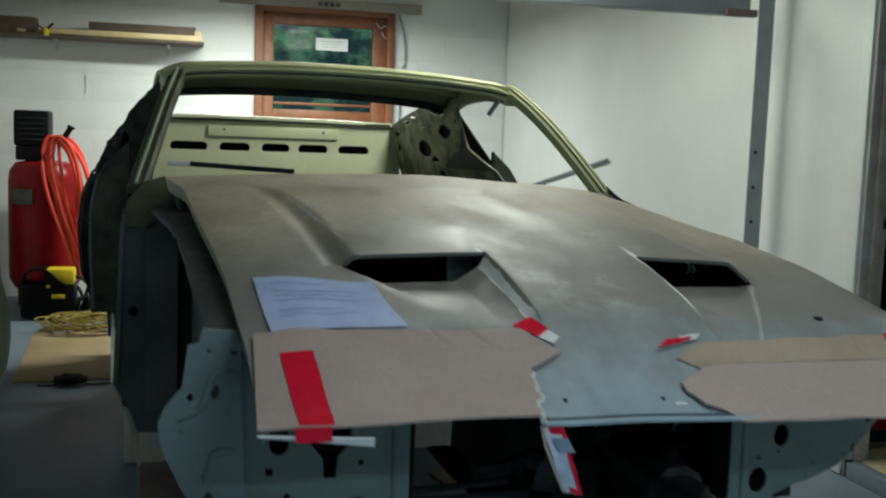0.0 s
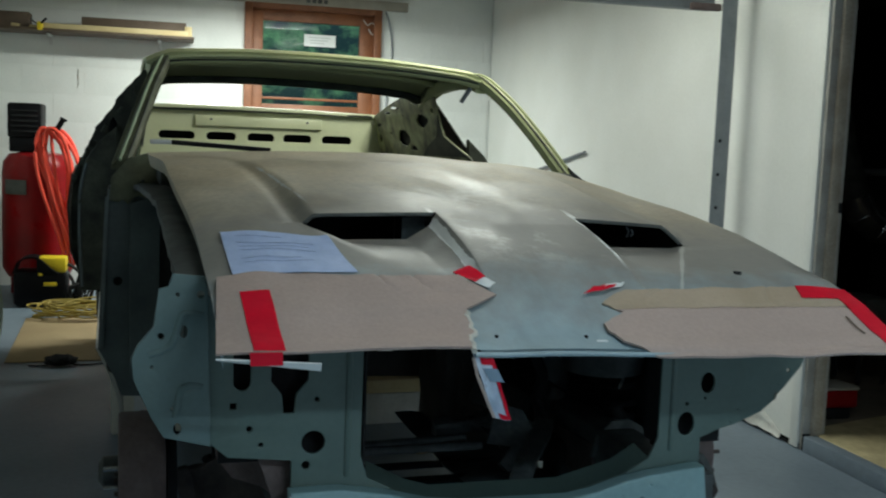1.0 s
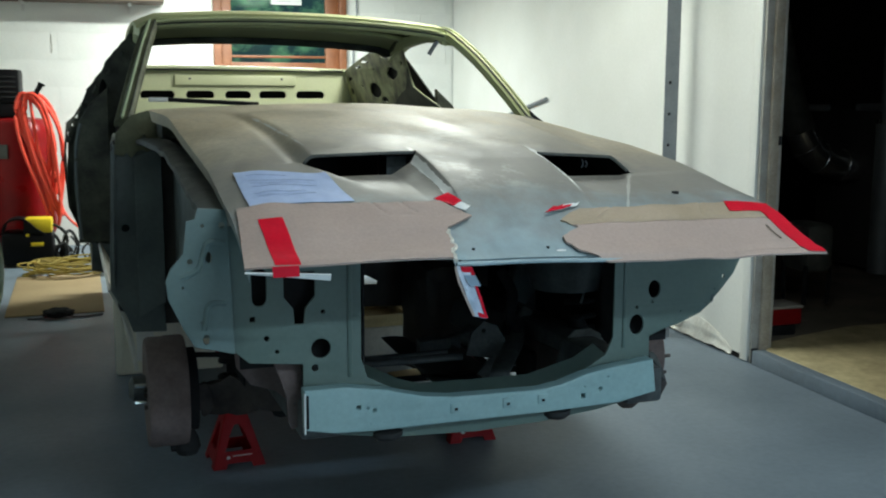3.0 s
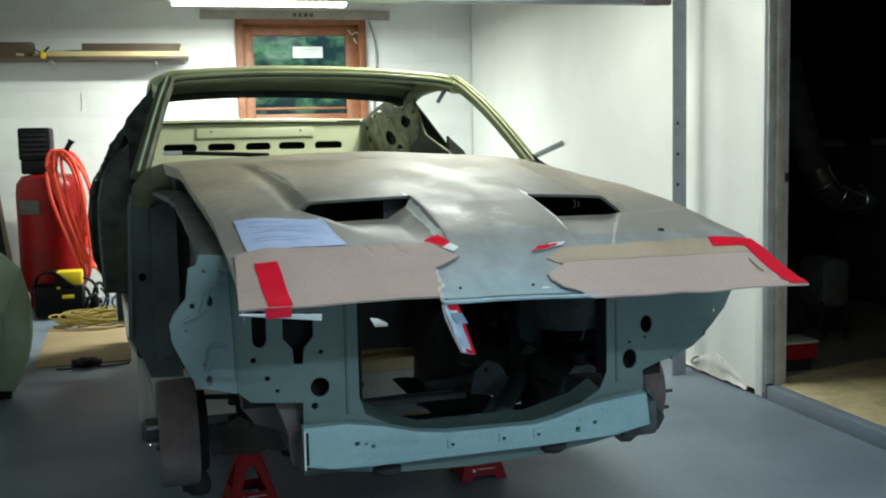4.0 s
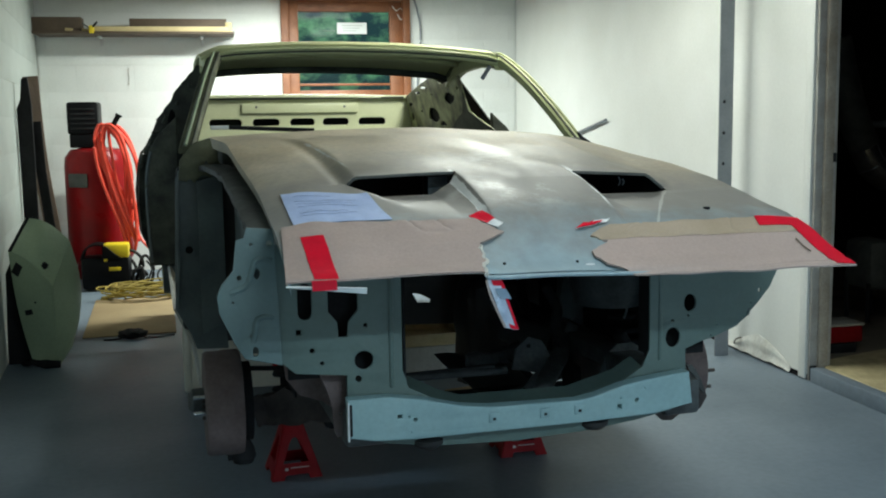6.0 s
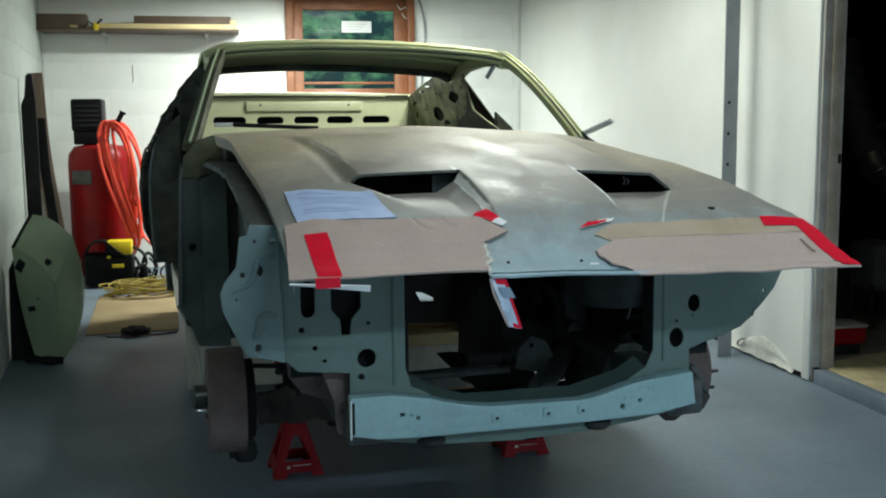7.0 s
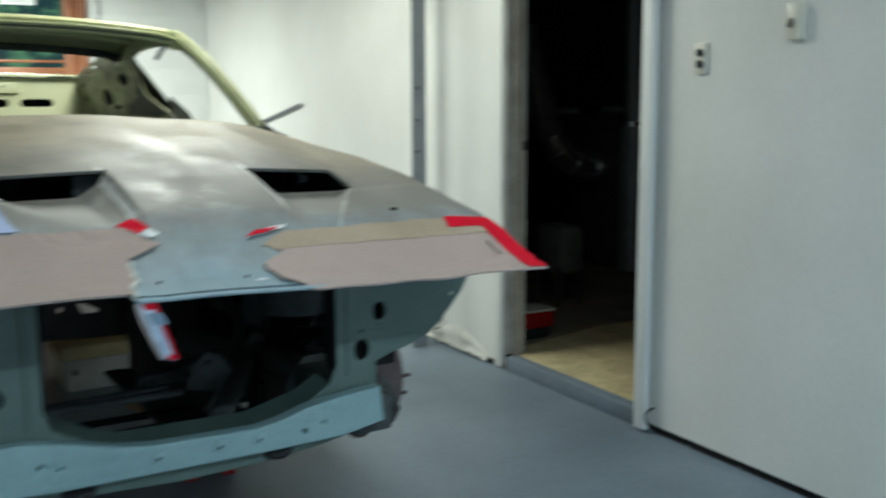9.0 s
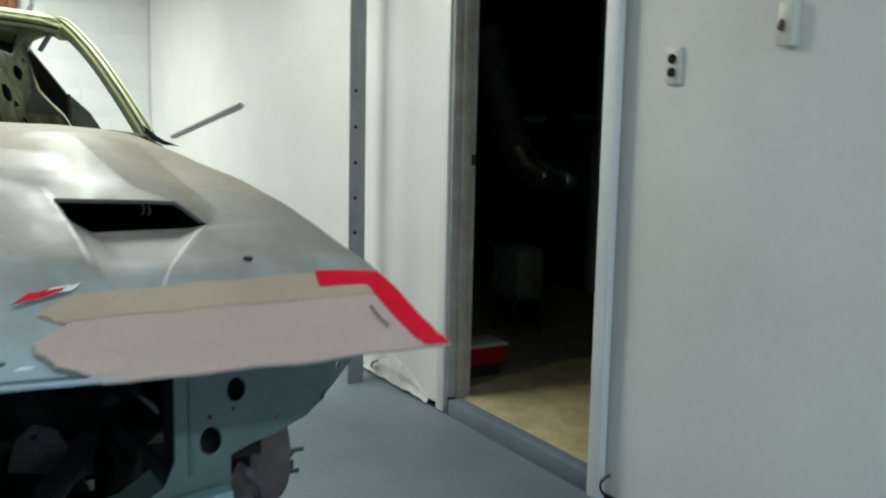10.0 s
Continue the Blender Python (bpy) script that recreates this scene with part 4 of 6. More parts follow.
for u, z, w in ((-0.26, 0.430, 0.036), (0.155, 0.436, 0.036)):
    part("rubber_bump", lathe(bmesh.new(), [(0.0, -0.016), (w * 0.7, -0.014), (w, -0.004), (w, 0.006), (w * 0.6, 0.012)], pose(u, -0.006, z - 0.002), 18), RUBBER, car, "black rubber pad under the pan")

# aprons, towers, rails
def arch(v0, v1, zc, n=9):
    c, r = (v0 + v1) / 2, (v1 - v0) / 2
    return [(c + r * math.cos(math.pi * k / n), zc + r * 0.85 * math.sin(math.pi * k / n)) for k in range(n + 1)]


for s in (-1, 1):
    ap = part("inner_fender", flank(plate([(0.0, 0.68), (0.0, 0.88), (0.3, 0.945), (0.7, 0.99), (1.30, 1.02), (1.30, 0.46), (0.98, 0.46)] + [(a, max(b, 0.68) if a < 0.5 else b) for a, b in arch(0.10, 0.92, 0.46)], [], 0.006, 0.002), s * 0.575), SIDE, car, "dusty grey inner fender panel")
    bm = beam(bmesh.new(), curve([(s * 0.612, 0.03, 0.922), (s * 0.614, 0.3, 0.957), (s * 0.618, 0.7, 1.002), (s * 0.632, 1.0, 1.016), (s * 0.655, 1.28, 1.020)], 6), 0.072, 0.024)
    for v in bm.verts:
        v.co += Vector((0.6, 0.3, 1)) * 0.008 * noise.noise(v.co * 22)
    part("fender_rail", bm, DUSTY, ap)
    bm = sheet(lambda a, v: Vector((s * (0.575 - 0.16 * math.sin(a)), 0.51 + 0.40 * math.cos(v) * (1 - 0.12 * math.sin(a)), 0.46 + 0.36 * math.sin(v))), [0, 0.5, 1.0, 1.5], [0.70 * math.pi * k / 12 for k in range(13)], 0.004)
    part("wheel_arch", bm, SIDE, ap)
    # black sheet added to darken the bay where the floor showed through
    part("bay_blackout", flank(plate([(0.35, 0.46), (0.35, 0.88), (1.28, 0.90), (1.28, 0.46)], [], 0.004), s * 0.515), BLACK, ap)
    part("shock_tower", lathe(bmesh.new(), [(0.10, 0.62), (0.13, 0.72), (0.12, 0.88), (0.05, 0.90)], pose(s * 0.44, 0.52, 0), 20), DARK, car)
    part("frame_rail", new_box((s * 0.40, 0.70, 0.47), (0.10, 1.40, 0.09), 0.012), DARK, car)
    bm = beam(bmesh.new(), curve([(s * 0.34, 0.50, 0.425), (s * 0.45, 0.50, 0.415), (s * 0.55, 0.50, 0.398), (s * 0.61, 0.50, 0.385)], 4), 0.09, 0.030)
    for v in bm.verts:
        v.co.y += (abs(v.co.x) - 0.61) * (0.6 if v.co.y > 0.5 else -0.25)
        v.co += Vector((0.4, 0.4, 1)) * 0.018 * noise.noise(v.co * 27)
    part("control_arm", bm, DARKRUST, car, "dirty dark lower control arm")
    part("upper_arm", rod(bmesh.new(), (s * 0.45, 0.46, 0.508), (s * 0.62, 0.50, 0.512), 0.007, 10), BLACK, car, "dark thin link to the hub")
    part("arm_knuckle", lathe(bmesh.new(), [(0.0, -0.05), (0.026, -0.045), (0.034, -0.01), (0.028, 0.02), (0.018, 0.05), (0.0, 0.055)], pose(s * 0.455, 0.46, 0.500) @ pose(0, 0, 0, 12, s * -18, 0), 14), BLACK, car, "black ball joint boot")
    br = part("brake_drum", lathe(bmesh.new(), [(0.05, -0.048), (0.136, -0.047), (0.140, -0.04), (0.140, 0.0), (0.1385, 0.003), (0.1385, 0.04), (0.134, 0.048), (0.05, 0.049)], pose(-0.69 if s < 0 else 0.637, 0.5, 0.425) @ pose(0, 0, 0, 0, 90 * s, 0), 36), RUST, car, "rusty brown brake drum")
    part("hub", lathe(bmesh.new(), [(0.035, 0.05), (0.033, 0.095), (0.02, 0.105)], pose(-0.675 if s < 0 else 0.632, 0.5, 0.435 if s < 0 else 0.40) @ pose(0, 0, 0, 0, 90 * s, 0), 16), DARK, br)
    for k in range(5):
        a = 2 * math.pi * k / 5 + 0.3
        c = Vector((-0.725, 0.45, (0.456, 0.413, 0.445, 0.43, 0.40)[k])) if s < 0 else Vector((0.69 if k > 1 else 0.716 - 0.012 * k, 0.45, (0.407, 0.358, 0.40, 0.38, 0.37)[k]))
        part("wheel_stud", rod(bmesh.new(), c, c + Vector((s * (0.038 if s > 0 else 0.044 if k < 2 else 0.022), 0, 0)), 0.0055, 8), CHROME if s < 0 and k < 2 else DARKRUST, br)
    part("backing_plate", lathe(bmesh.new(), [(0.105, -0.010), (0.105, 0.010), (0.05, 0.014)], pose(s * 0.628, 0.5, 0.425) @ pose(0, 0, 0, 0, 90 * s, 0), 28), BLACK, br)
    part("ball_joint", lathe(lathe(bmesh.new(), [(0.0, -0.024), (0.026, -0.020), (0.034, -0.004), (0.030, 0.018), (0.016, 0.05)], pose(s * 0.645, 0.47, 0.285 if s < 0 else 0.315), 16), [(0.0, -0.012), (0.016, -0.010), (0.016, 0.010), (0.0, 0.012)], pose(s * (0.675 if s < 0 else 0.645), 0.47, 0.288 if s < 0 else 0.33) @ pose(0, 0, 0, 0, 90, 0), 12), BLACK, br)
    hp = part("hinge_pillar", front(plate([(s * 0.655, 1.03), (s * 0.70, 1.045), (s * 0.768, 0.985), (s * 0.776, 0.80), (s * 0.784, 0.62), (s * 0.786, 0.545), (s * 0.738, 0.455), (s * 0.722, 0.405), (s * 0.62, 0.400)], [ring(s * 0.734, 0.743, 0.015)], 0.006, 0.002), 1.30), SIDE, car, "dusty grey green hinge pillar")
    part("pillar_box", new_box((s * 0.715, 1.40, 0.74), (0.10, 0.15, 0.56), 0.02), BLACK, hp)
    for z in (0.62, 0.90) if s > 0 else ():
        part("hinge", rod(new_box((s * 0.80, 1.40, z), (0.03, 0.06, 0.06), 0.008), (s * 0.825, 1.40, z - 0.04), (s * 0.825, 1.40, z + 0.04), 0.010), DARK, hp)
    part("pillar_edge", beam(bmesh.new(), curve([(s * 0.758, 1.29, 1.01), (s * 0.766, 1.288, 0.90), (s * 0.772, 1.288, 0.69), (s * 0.778, 1.29, 0.55)], 5), 0.010, 0.012), SIDE, hp)
    rise = 0.0 if s < 0 else 0.032
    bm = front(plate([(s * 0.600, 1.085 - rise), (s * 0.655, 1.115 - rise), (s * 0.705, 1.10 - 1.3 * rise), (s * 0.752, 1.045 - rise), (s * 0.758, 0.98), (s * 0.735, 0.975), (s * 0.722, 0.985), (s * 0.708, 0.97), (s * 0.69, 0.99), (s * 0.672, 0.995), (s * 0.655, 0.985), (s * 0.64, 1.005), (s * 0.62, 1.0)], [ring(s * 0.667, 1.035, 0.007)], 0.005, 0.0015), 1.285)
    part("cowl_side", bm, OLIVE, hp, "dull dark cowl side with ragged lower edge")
    part("toe_board", front(plate([(s * 0.62, 1.0), (s * 0.70, 0.97), (s * 0.70, 0.46), (s * 0.62, 0.50)], [], 0.005, 0.0015), 1.275), SIDE, hp)
    part("rocker", sheet(lambda a, v, s=s: Vector((s * (0.795 - 0.075 * a - 0.02 * math.sin(math.pi * a)), v, 0.535 - 0.275 * a)), [k / 6 for k in range(7)], [1.345 + 0.11 * k for k in range(12)], 0.01), DRAWER, car, "dusty white primed rocker panel")
bm = bmesh.new()
box(bm, (0, 0.55, 0.32), (0.72, 0.12, 0.05), 0.02)
for s in (-1, 1):
    box(bm, (s * 0.37, 0.55, 0.38), (0.10, 0.12, 0.12), 0.02)
part("frame_horn", front(plate([(-0.500, 0.598), (-0.442, 0.598), (-0.442, 0.452), (-0.462, 0.446), (-0.468, 0.460), (-0.472, 0.52), (-0.485, 0.56)], [ring(-0.455, 0.50, 0.005)], 0.006, 0.002), 0.04), RUST, car, "dark rusty frame horn")
part("horn_web", front(plate([(-0.565, 0.605), (-0.44, 0.605), (-0.44, 0.47), (-0.475, 0.50), (-0.53, 0.52), (-0.56, 0.56)], [], 0.006, 0.002), 0.16), RUST, car, "dark rusty web behind the frame horn")
part("shock_absorber", rod(rod(bmesh.new(), (-0.508, 0.50, 0.38), (-0.508, 0.52, 0.62), 0.020, 14), (-0.508, 0.51, 0.44), (-0.508, 0.515, 0.50), 0.028, 14), BLACK, car, "black shock absorber")
for s in (-1, 1):
    pts = [(s * 0.50 + 0.05 * math.cos(k * 0.6), 0.52 + 0.05 * math.sin(k * 0.6), 0.42 + 0.0042 * k) for k in range(60)]
    part("coil_spring", pipe(bmesh.new(), pts, 0.008, 6), BLACK, car)
part("crossmember", bm, BLACK, car, "dark front crossmember")
part("steering_link", rod(rod(bmesh.new(), (-0.58, 0.72, 0.33), (0.58, 0.72, 0.33), 0.010), (0.20, 0.80, 0.44), (0.30, 0.72, 0.33), 0.012), BLACK, car)
sb = part("steering_box", new_box((0.30, 0.80, 0.47), (0.09, 0.22, 0.09), 0.02, pose(0, 0, 0, 8, 24, 30)), DARK, car, "oily black steering box in the engine bay")
part("column_shaft", rod(bmesh.new(), (0.33, 0.92, 0.52), (0.40, 1.31, 0.78), 0.018), BLACK, sb)
bm = front(plate([(-0.66, 1.085), (0.66, 1.085), (0.66, 0.34), (0.30, 0.24), (0.235, 0.24), (0.215, 0.425), (0.0, 0.432), (-0.12, 0.44), (-0.25, 0.45), (-0.35, 0.42), (-0.66, 0.42)], [[(-0.02, 0.536), (-0.005, 0.540), (0.0, 0.524), (-0.018, 0.518)], [(0.040, 0.546), (0.066, 0.542), (0.108, 0.520), (0.106, 0.508), (0.058, 0.510)]], 0.01), 1.32)
part("firewall", bm, WALLBROWN, car, "dark firewall")
part("floor_pan", new_box((0, 3.10, 0.49), (1.44, 2.6, 0.03), 0.01), BLACK, car)
# unseen sheet, added to stop overhead light leaking under the car
part("toe_pan", sheet(lambda u, v: Vector((u, v, 0.505 + 0.11 * (1 - smooth(v, 1.33, 1.70)))), [-0.74 + 0.148 * k for k in range(11)], [1.33 + 0.05 * k for k in range(11)], 0.006), BLACK, car, "dark sloping footwell floor")
part("tunnel", rod(bmesh.new(), (0, 1.75, 0.60), (0, 3.2, 0.56), 0.14, 20), DKGREEN, car)
part("cowl", new_box((0, 1.30, 1.062), (1.26, 0.34, 0.07), 0.02), DKGREEN, car)
wp = part("wiper_arm", rod(bmesh.new(), (-0.585, 1.33, 1.150), (-0.30, 1.30, 1.136), 0.007, 8), BLACK, car, "black wiper arm lying at the windscreen's foot")
part("wiper_tip", new_box((-0.615, 1.335, 1.150), (0.062, 0.014, 0.014), 0.003), WHITEPLASTIC, wp)

# windscreen frame and roof
def roof_z(u, v):
    return lerp(v, (1.93, 2.0, 2.25, 2.5, 2.65, 2.75), (1.472, 1.490, 1.503, 1.487, 1.456, 1.428)) - 0.008 * u / 0.6 - 0.030 * (abs(u) / 0.6) ** 2.2 - 0.03 * smooth(abs(u), 0.56, 0.65)


roof = part("roof", sheet(lambda u, v: Vector((u, v, roof_z(u, v))), [0.64 * k / 16 for k in range(-16, 17)], [1.935 + 0.051 * k for k in range(17)], 0.012), LIME, car, "pale green bare roof panel")
part("header", beam(bmesh.new(), [(u, 1.965, roof_z(u, 1.965) - 0.026) for u in [0.59 * k / 8 for k in range(-8, 9)]], 0.05, 0.045, (0, 1, 0.2)), LIME, roof, "windscreen header with drip rail")
part("drip_rail", beam(bmesh.new(), [(u, 1.935, roof_z(u, 1.935) - 0.016) for u in [0.60 * k / 8 for k in range(-8, 9)]], 0.016, 0.010, (0, 1, 0)), LIME, roof)
part("seal_groove", beam(bmesh.new(), [(u, 1.938, roof_z(u, 1.938) - 0.029) for u in [0.58 * k / 8 for k in range(-8, 9)]], 0.010, 0.006, (0, 1, 0)), DKGREEN, roof)
part("rear_header", beam(bmesh.new(), [(u, 2.735, roof_z(u, 2.735) - 0.022) for u in [0.60 * k / 8 for k in range(-8, 9)]], 0.06, 0.030, (0, 1, 0)), DKGREEN, roof, "dark edge over the rear window")
for v in (2.22, 2.48):
    part("roof_bow", beam(bmesh.new(), [(u, v, roof_z(u, v) - 0.03) for u in [0.58 * k / 8 for k in range(-8, 9)]], 0.05, 0.02, (0, 1, 0)), LIME, roof)
for s in (-1, 1):
    M = LIME
    # left pillar takes the darkened green; its shade is in the colour
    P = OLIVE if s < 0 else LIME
    line = [(0.722, 1.32, 1.075), (0.678, 1.50, 1.190), (0.626, 1.73, 1.320), (0.578, 1.95, 1.422)] if s < 0 else [(0.672, 1.30, 1.075), (0.658, 1.50, 1.190), (0.637, 1.73, 1.312), (0.606, 1.945, 1.408), (0.565, 1.99, 1.422)]

    def along(du, dv, dz):
        return curve([(s * (u + du), v + dv, z + dz) for u, v, z in line], 5)
    ap = part("windscreen_pillar", beam(bmesh.new(), along(0, 0, 0), 0.040, 0.045), P, car, "painted windscreen pillar" if s > 0 else "windscreen pillar in olive, its shade put into the colour")
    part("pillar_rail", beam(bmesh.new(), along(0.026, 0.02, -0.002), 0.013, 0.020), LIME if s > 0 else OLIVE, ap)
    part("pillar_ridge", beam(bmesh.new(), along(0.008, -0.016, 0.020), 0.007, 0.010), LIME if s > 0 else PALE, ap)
    part("pillar_groove", beam(bmesh.new(), along(-0.010, -0.015, 0.019), 0.007, 0.006), DKGREEN, ap)
    part("side_rail", beam(bmesh.new(), [(s * (0.60 + 0.01 * math.sin(k)), 1.95 + 0.10 * k, roof_z(0.62, 1.95 + 0.10 * k) - 0.02) for k in range(9)], 0.05, 0.05), M, roof)
    # quarter panel with sail
    def skin(a, v, s=s):
        top = lerp(v, (2.55, 2.8, 3.3, 3.75, 4.4), (1.405, 1.39, 1.30, 1.14, 1.05))
        ut = lerp(v, (2.55, 2.8, 3.75, 4.4), (0.615, 0.63, 0.74, 0.80))
        prof = [(0.79, 0.53), (0.86, 0.585), (0.905, 0.70), (0.915, 0.88), (0.90, 1.0), (0.83, 1.06 + 0.2 * (top - 1.05)), (ut, top)]
        k = a * (len(prof) - 1)
        return Vector((s * lerp(k, range(len(prof)), [p[0] for p in prof]), v, lerp(k, range(len(prof)), [p[1] for p in prof])))
    qa = [k / 18 for k in range(19)]
    qv = [2.46, 2.55, 2.7, 2.9, 3.1, 3.3, 3.5, 3.7, 3.9, 4.1, 4.3]
    arch_c = (3.35, 0.40)
    bm = sheet(lambda a, v: skin(a, v), qa, qv, 0.006, lambda i, j: qa[i] > 0.62 and qv[j] < 2.69 or (skin(qa[i], qv[j]).y - arch_c[0]) ** 2 + (skin(qa[i], qv[j]).z - arch_c[1]) ** 2 < 0.30 ** 2)
    # dark skin on both sides; on the right it darkens the inner cut-outs
    qp = part("quarter_panel", bm, DKGREEN, car, "dark green rear quarter panel with ragged edge")
    holes = [ring(2.80, 1.362, 0.115, 0.017), ring(2.755, 1.272, 0.086, 0.030), ring(3.114, 1.192, 0.098, 0.040), ring(2.60, 1.405, 0.030, 0.005), ring(3.345, 1.315, 0.063, 0.009), ring(3.56, 1.255, 0.050, 0.011), ring(3.58, 1.185, 0.035, 0.022), ring(3.19, 1.338, 0.095, 0.007), ring(2.98, 1.142, 0.055, 0.012), ring(2.578, 1.319, 0.018, 0.012), ring(3.072, 1.295, 0.030, 0.007), ring(3.345, 1.216, 0.026, 0.009), ring(2.66, 1.145, 0.06, 0.016), ring(2.90, 1.075, 0.05, 0.02)]
    holes = [[(x + 0.02 * noise.noise(Vector((x * 23, y * 23, k))), y + 0.010 * noise.noise(Vector((x * 23, y * 43, k + 9)))) for x, y in h] for k, h in enumerate(holes)]
    bm = plate([(2.53, 1.418), (2.873, 1.402), (3.309, 1.350), (3.64, 1.300), (3.66, 1.0), (2.0, 1.0), (2.189, 1.122), (2.354, 1.167), (2.475, 1.205), (2.491, 1.242), (2.506, 1.335), (2.512, 1.377)], holes, 0.004, 0.0015)
    flank(bm, 0)
    for v in bm.verts:
        v.co.x += s * (0.575 + 0.25 * (1.415 - v.co.z))
    part("inner_quarter", bm, MOTTLED, qp, "pale green inner quarter with dark cut-outs")
    part("wheel_house", lathe(bmesh.new(), [(0.10, -0.10), (0.34, -0.09), (0.36, 0.0), (0.34, 0.09), (0.10, 0.10)], pose(s * 0.72, 3.35, 0.62) @ pose(0, 0, 0, 0, 90, 0), 28), SIDE, qp)
    # black copy of the panel, added so its cut-outs look dark
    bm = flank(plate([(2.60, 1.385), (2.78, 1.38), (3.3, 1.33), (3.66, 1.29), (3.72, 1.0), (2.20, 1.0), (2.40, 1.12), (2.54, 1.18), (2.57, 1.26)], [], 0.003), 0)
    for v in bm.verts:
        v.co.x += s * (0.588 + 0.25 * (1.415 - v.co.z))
    part("void_blackout", bm, BLACK, qp)
    bm = flank(plate([(2.185, 1.120), (2.354, 1.166), (2.474, 1.204), (2.489, 1.242), (2.50, 1.29), (2.53, 1.245), (2.578, 1.197), (2.70, 1.165), (2.828, 1.115)], [], 0.003, 0.001), 0)
    for v in bm.verts:
        v.co.x += s * (0.569 + 0.25 * (1.415 - v.co.z))
    part("dark_border", bm, DKGREEN, qp, "dark edge by the side window")
    part("lock_pillar", front(plate([(s * 0.735, 0.55), (s * 0.862, 0.55), (s * 0.872, 0.80), (s * 0.866, 0.95), (s * 0.845, 1.05), (s * 0.80, 1.12), (s * 0.735, 1.18)], [], 0.03, 0.006), 2.46), DKGREEN, qp)
    part("lock_lip", pipe(bmesh.new(), curve([(s * 0.858, 2.440, 0.56), (s * 0.868, 2.440, 0.80), (s * 0.862, 2.440, 0.95), (s * 0.842, 2.440, 1.045)], 6), 0.006, 8), SIDE, qp)
    if s < 0:
        rough = [(-0.575, 1.43), (-0.63, 1.415), (-0.70, 1.335), (-0.755, 1.255), (-0.80, 1.19), (-0.86, 1.06), (-0.89, 0.98), (-0.90, 0.82), (-0.893, 0.68), (-0.86, 0.59), (-0.80, 0.54), (-0.735, 0.53), (-0.735, 0.95), (-0.68, 1.12), (-0.63, 1.27), (-0.585, 1.36)]
        torn = []
        for (x0, y0), (x1, y1) in zip(rough, rough[1:] + rough[:1]):
            k = max(1, int(math.hypot(x1 - x0, y1 - y0) / 0.014))
            for i in range(k):
                x, y = x0 + (x1 - x0) * i / k, y0 + (y1 - y0) * i / k
                j = 0.016 * noise.noise(Vector((x * 34, y * 34, 2))) if x < -0.6 and 1.0 < y < 1.40 else 0.0
                torn.append((x + j, y + 0.5 * j))
        # dark plate added to fill the outline behind the windscreen pillar
        part("door_pillar", front(plate(torn, [[(-0.745 + 0.018 * math.cos(a) + 0.012 * noise.noise(Vector((a, 1, 3))), 1.185 + 0.045 * math.sin(a) + 0.014 * noise.noise(Vector((a, 7, 3)))) for a in [0.45 * i for i in range(14)]]], 0.03, 0.003), 2.50), DKGREEN, qp, "dark plate filling the door pillar's ragged outline")
        # black plate added to darken the ragged hole
        part("pillar_backing", front(plate([(-0.80, 1.10), (-0.70, 1.10), (-0.70, 1.24), (-0.76, 1.24)], [], 0.004), 2.53), BLACK, qp)
        rng = random.Random(7)
        for k in range(9):
            q = skin(1 - 0.045 * k, 2.46)
            part("torn_edge", new_box(q + Vector((0.012, 0.01, 0)), (0.012 + 0.012 * rng.random(), 0.02, 0.02 + 0.03 * rng.random()), 0.003, pose(0, 0, 0, 30 * rng.random(), 40 * rng.random(), 30 * rng.random())), DKGREEN, qp)

# rear seat divider with five slots, parcel shelf, tail
SLOTS = ((-0.43, 0.185), (-0.205, 0.155), (0.0, 0.145), (0.192, 0.155), (0.405, 0.165))
dv = part("rear_divider", front(plate([(-0.68, 0.98), (-0.66, 1.30), (0.64, 1.295), (0.66, 0.98)], [slot(u, 1.163, w, 0.048) for u, w in SLOTS], 0.006, 0.002), 3.67), CREAM, car, "pale green rear divider with five long slots")
bm = new_box((-0.01, 3.655, 1.242), (0.66, 0.022, 0.055), 0.006)
part("embossed_panel", bm, CREAM, dv)
for u in (-0.26, 0.24):
    part("divider_bolt", rod(bmesh.new(), (u, 3.645, 1.25), (u, 3.639, 1.25), 0.006, 8), DARK, dv)
part("shelf_edge", beam(bmesh.new(), [(-0.66, 3.66, 1.305), (-0.3, 3.65, 1.312), (0.2, 3.65, 1.308), (0.62, 3.66, 1.298)], 0.05, 0.022, (0, 1, 0)), CREAM, dv)
part("shelf_lip", new_box((-0.05, 3.635, 1.297), (1.28, 0.008, 0.012), 0.003), DKGREEN, dv)
part("parcel_shelf", new_box((-0.04, 3.92, 1.285), (1.30, 0.48, 0.012)), CREAM, dv)
# black panel added behind the slots to keep them dark
part("slot_backing", new_box((-0.01, 3.80, 1.14), (1.30, 0.01, 0.28)), BLACK, dv)
for u, w in SLOTS:
    part("slot_lip", beam(bmesh.new(), [(u - w / 2 + 0.014, 3.688, 1.1425), (u + w / 2 - 0.014, 3.688, 1.1425)], 0.02, 0.006, (0, 1, 0)), CREAM, dv)
part("tail_panel", new_box((0, 4.30, 0.76), (1.55, 0.03, 0.5), 0.01), DKGREEN, car)
part("mirror_stub", rod(bmesh.new(), (0.565, 1.98, 1.39), (0.535, 2.0, 1.335), 0.009, 8), STEEL, roof, "bare bracket hanging from the header")


# ---- things on the hood ----
def jag(k, a):
    return a * (noise.noise(Vector((k * 9.1, a * 50, 0.3))) + 0.6 * noise.noise(Vector((k * 31.7, 2.0, a * 90))))


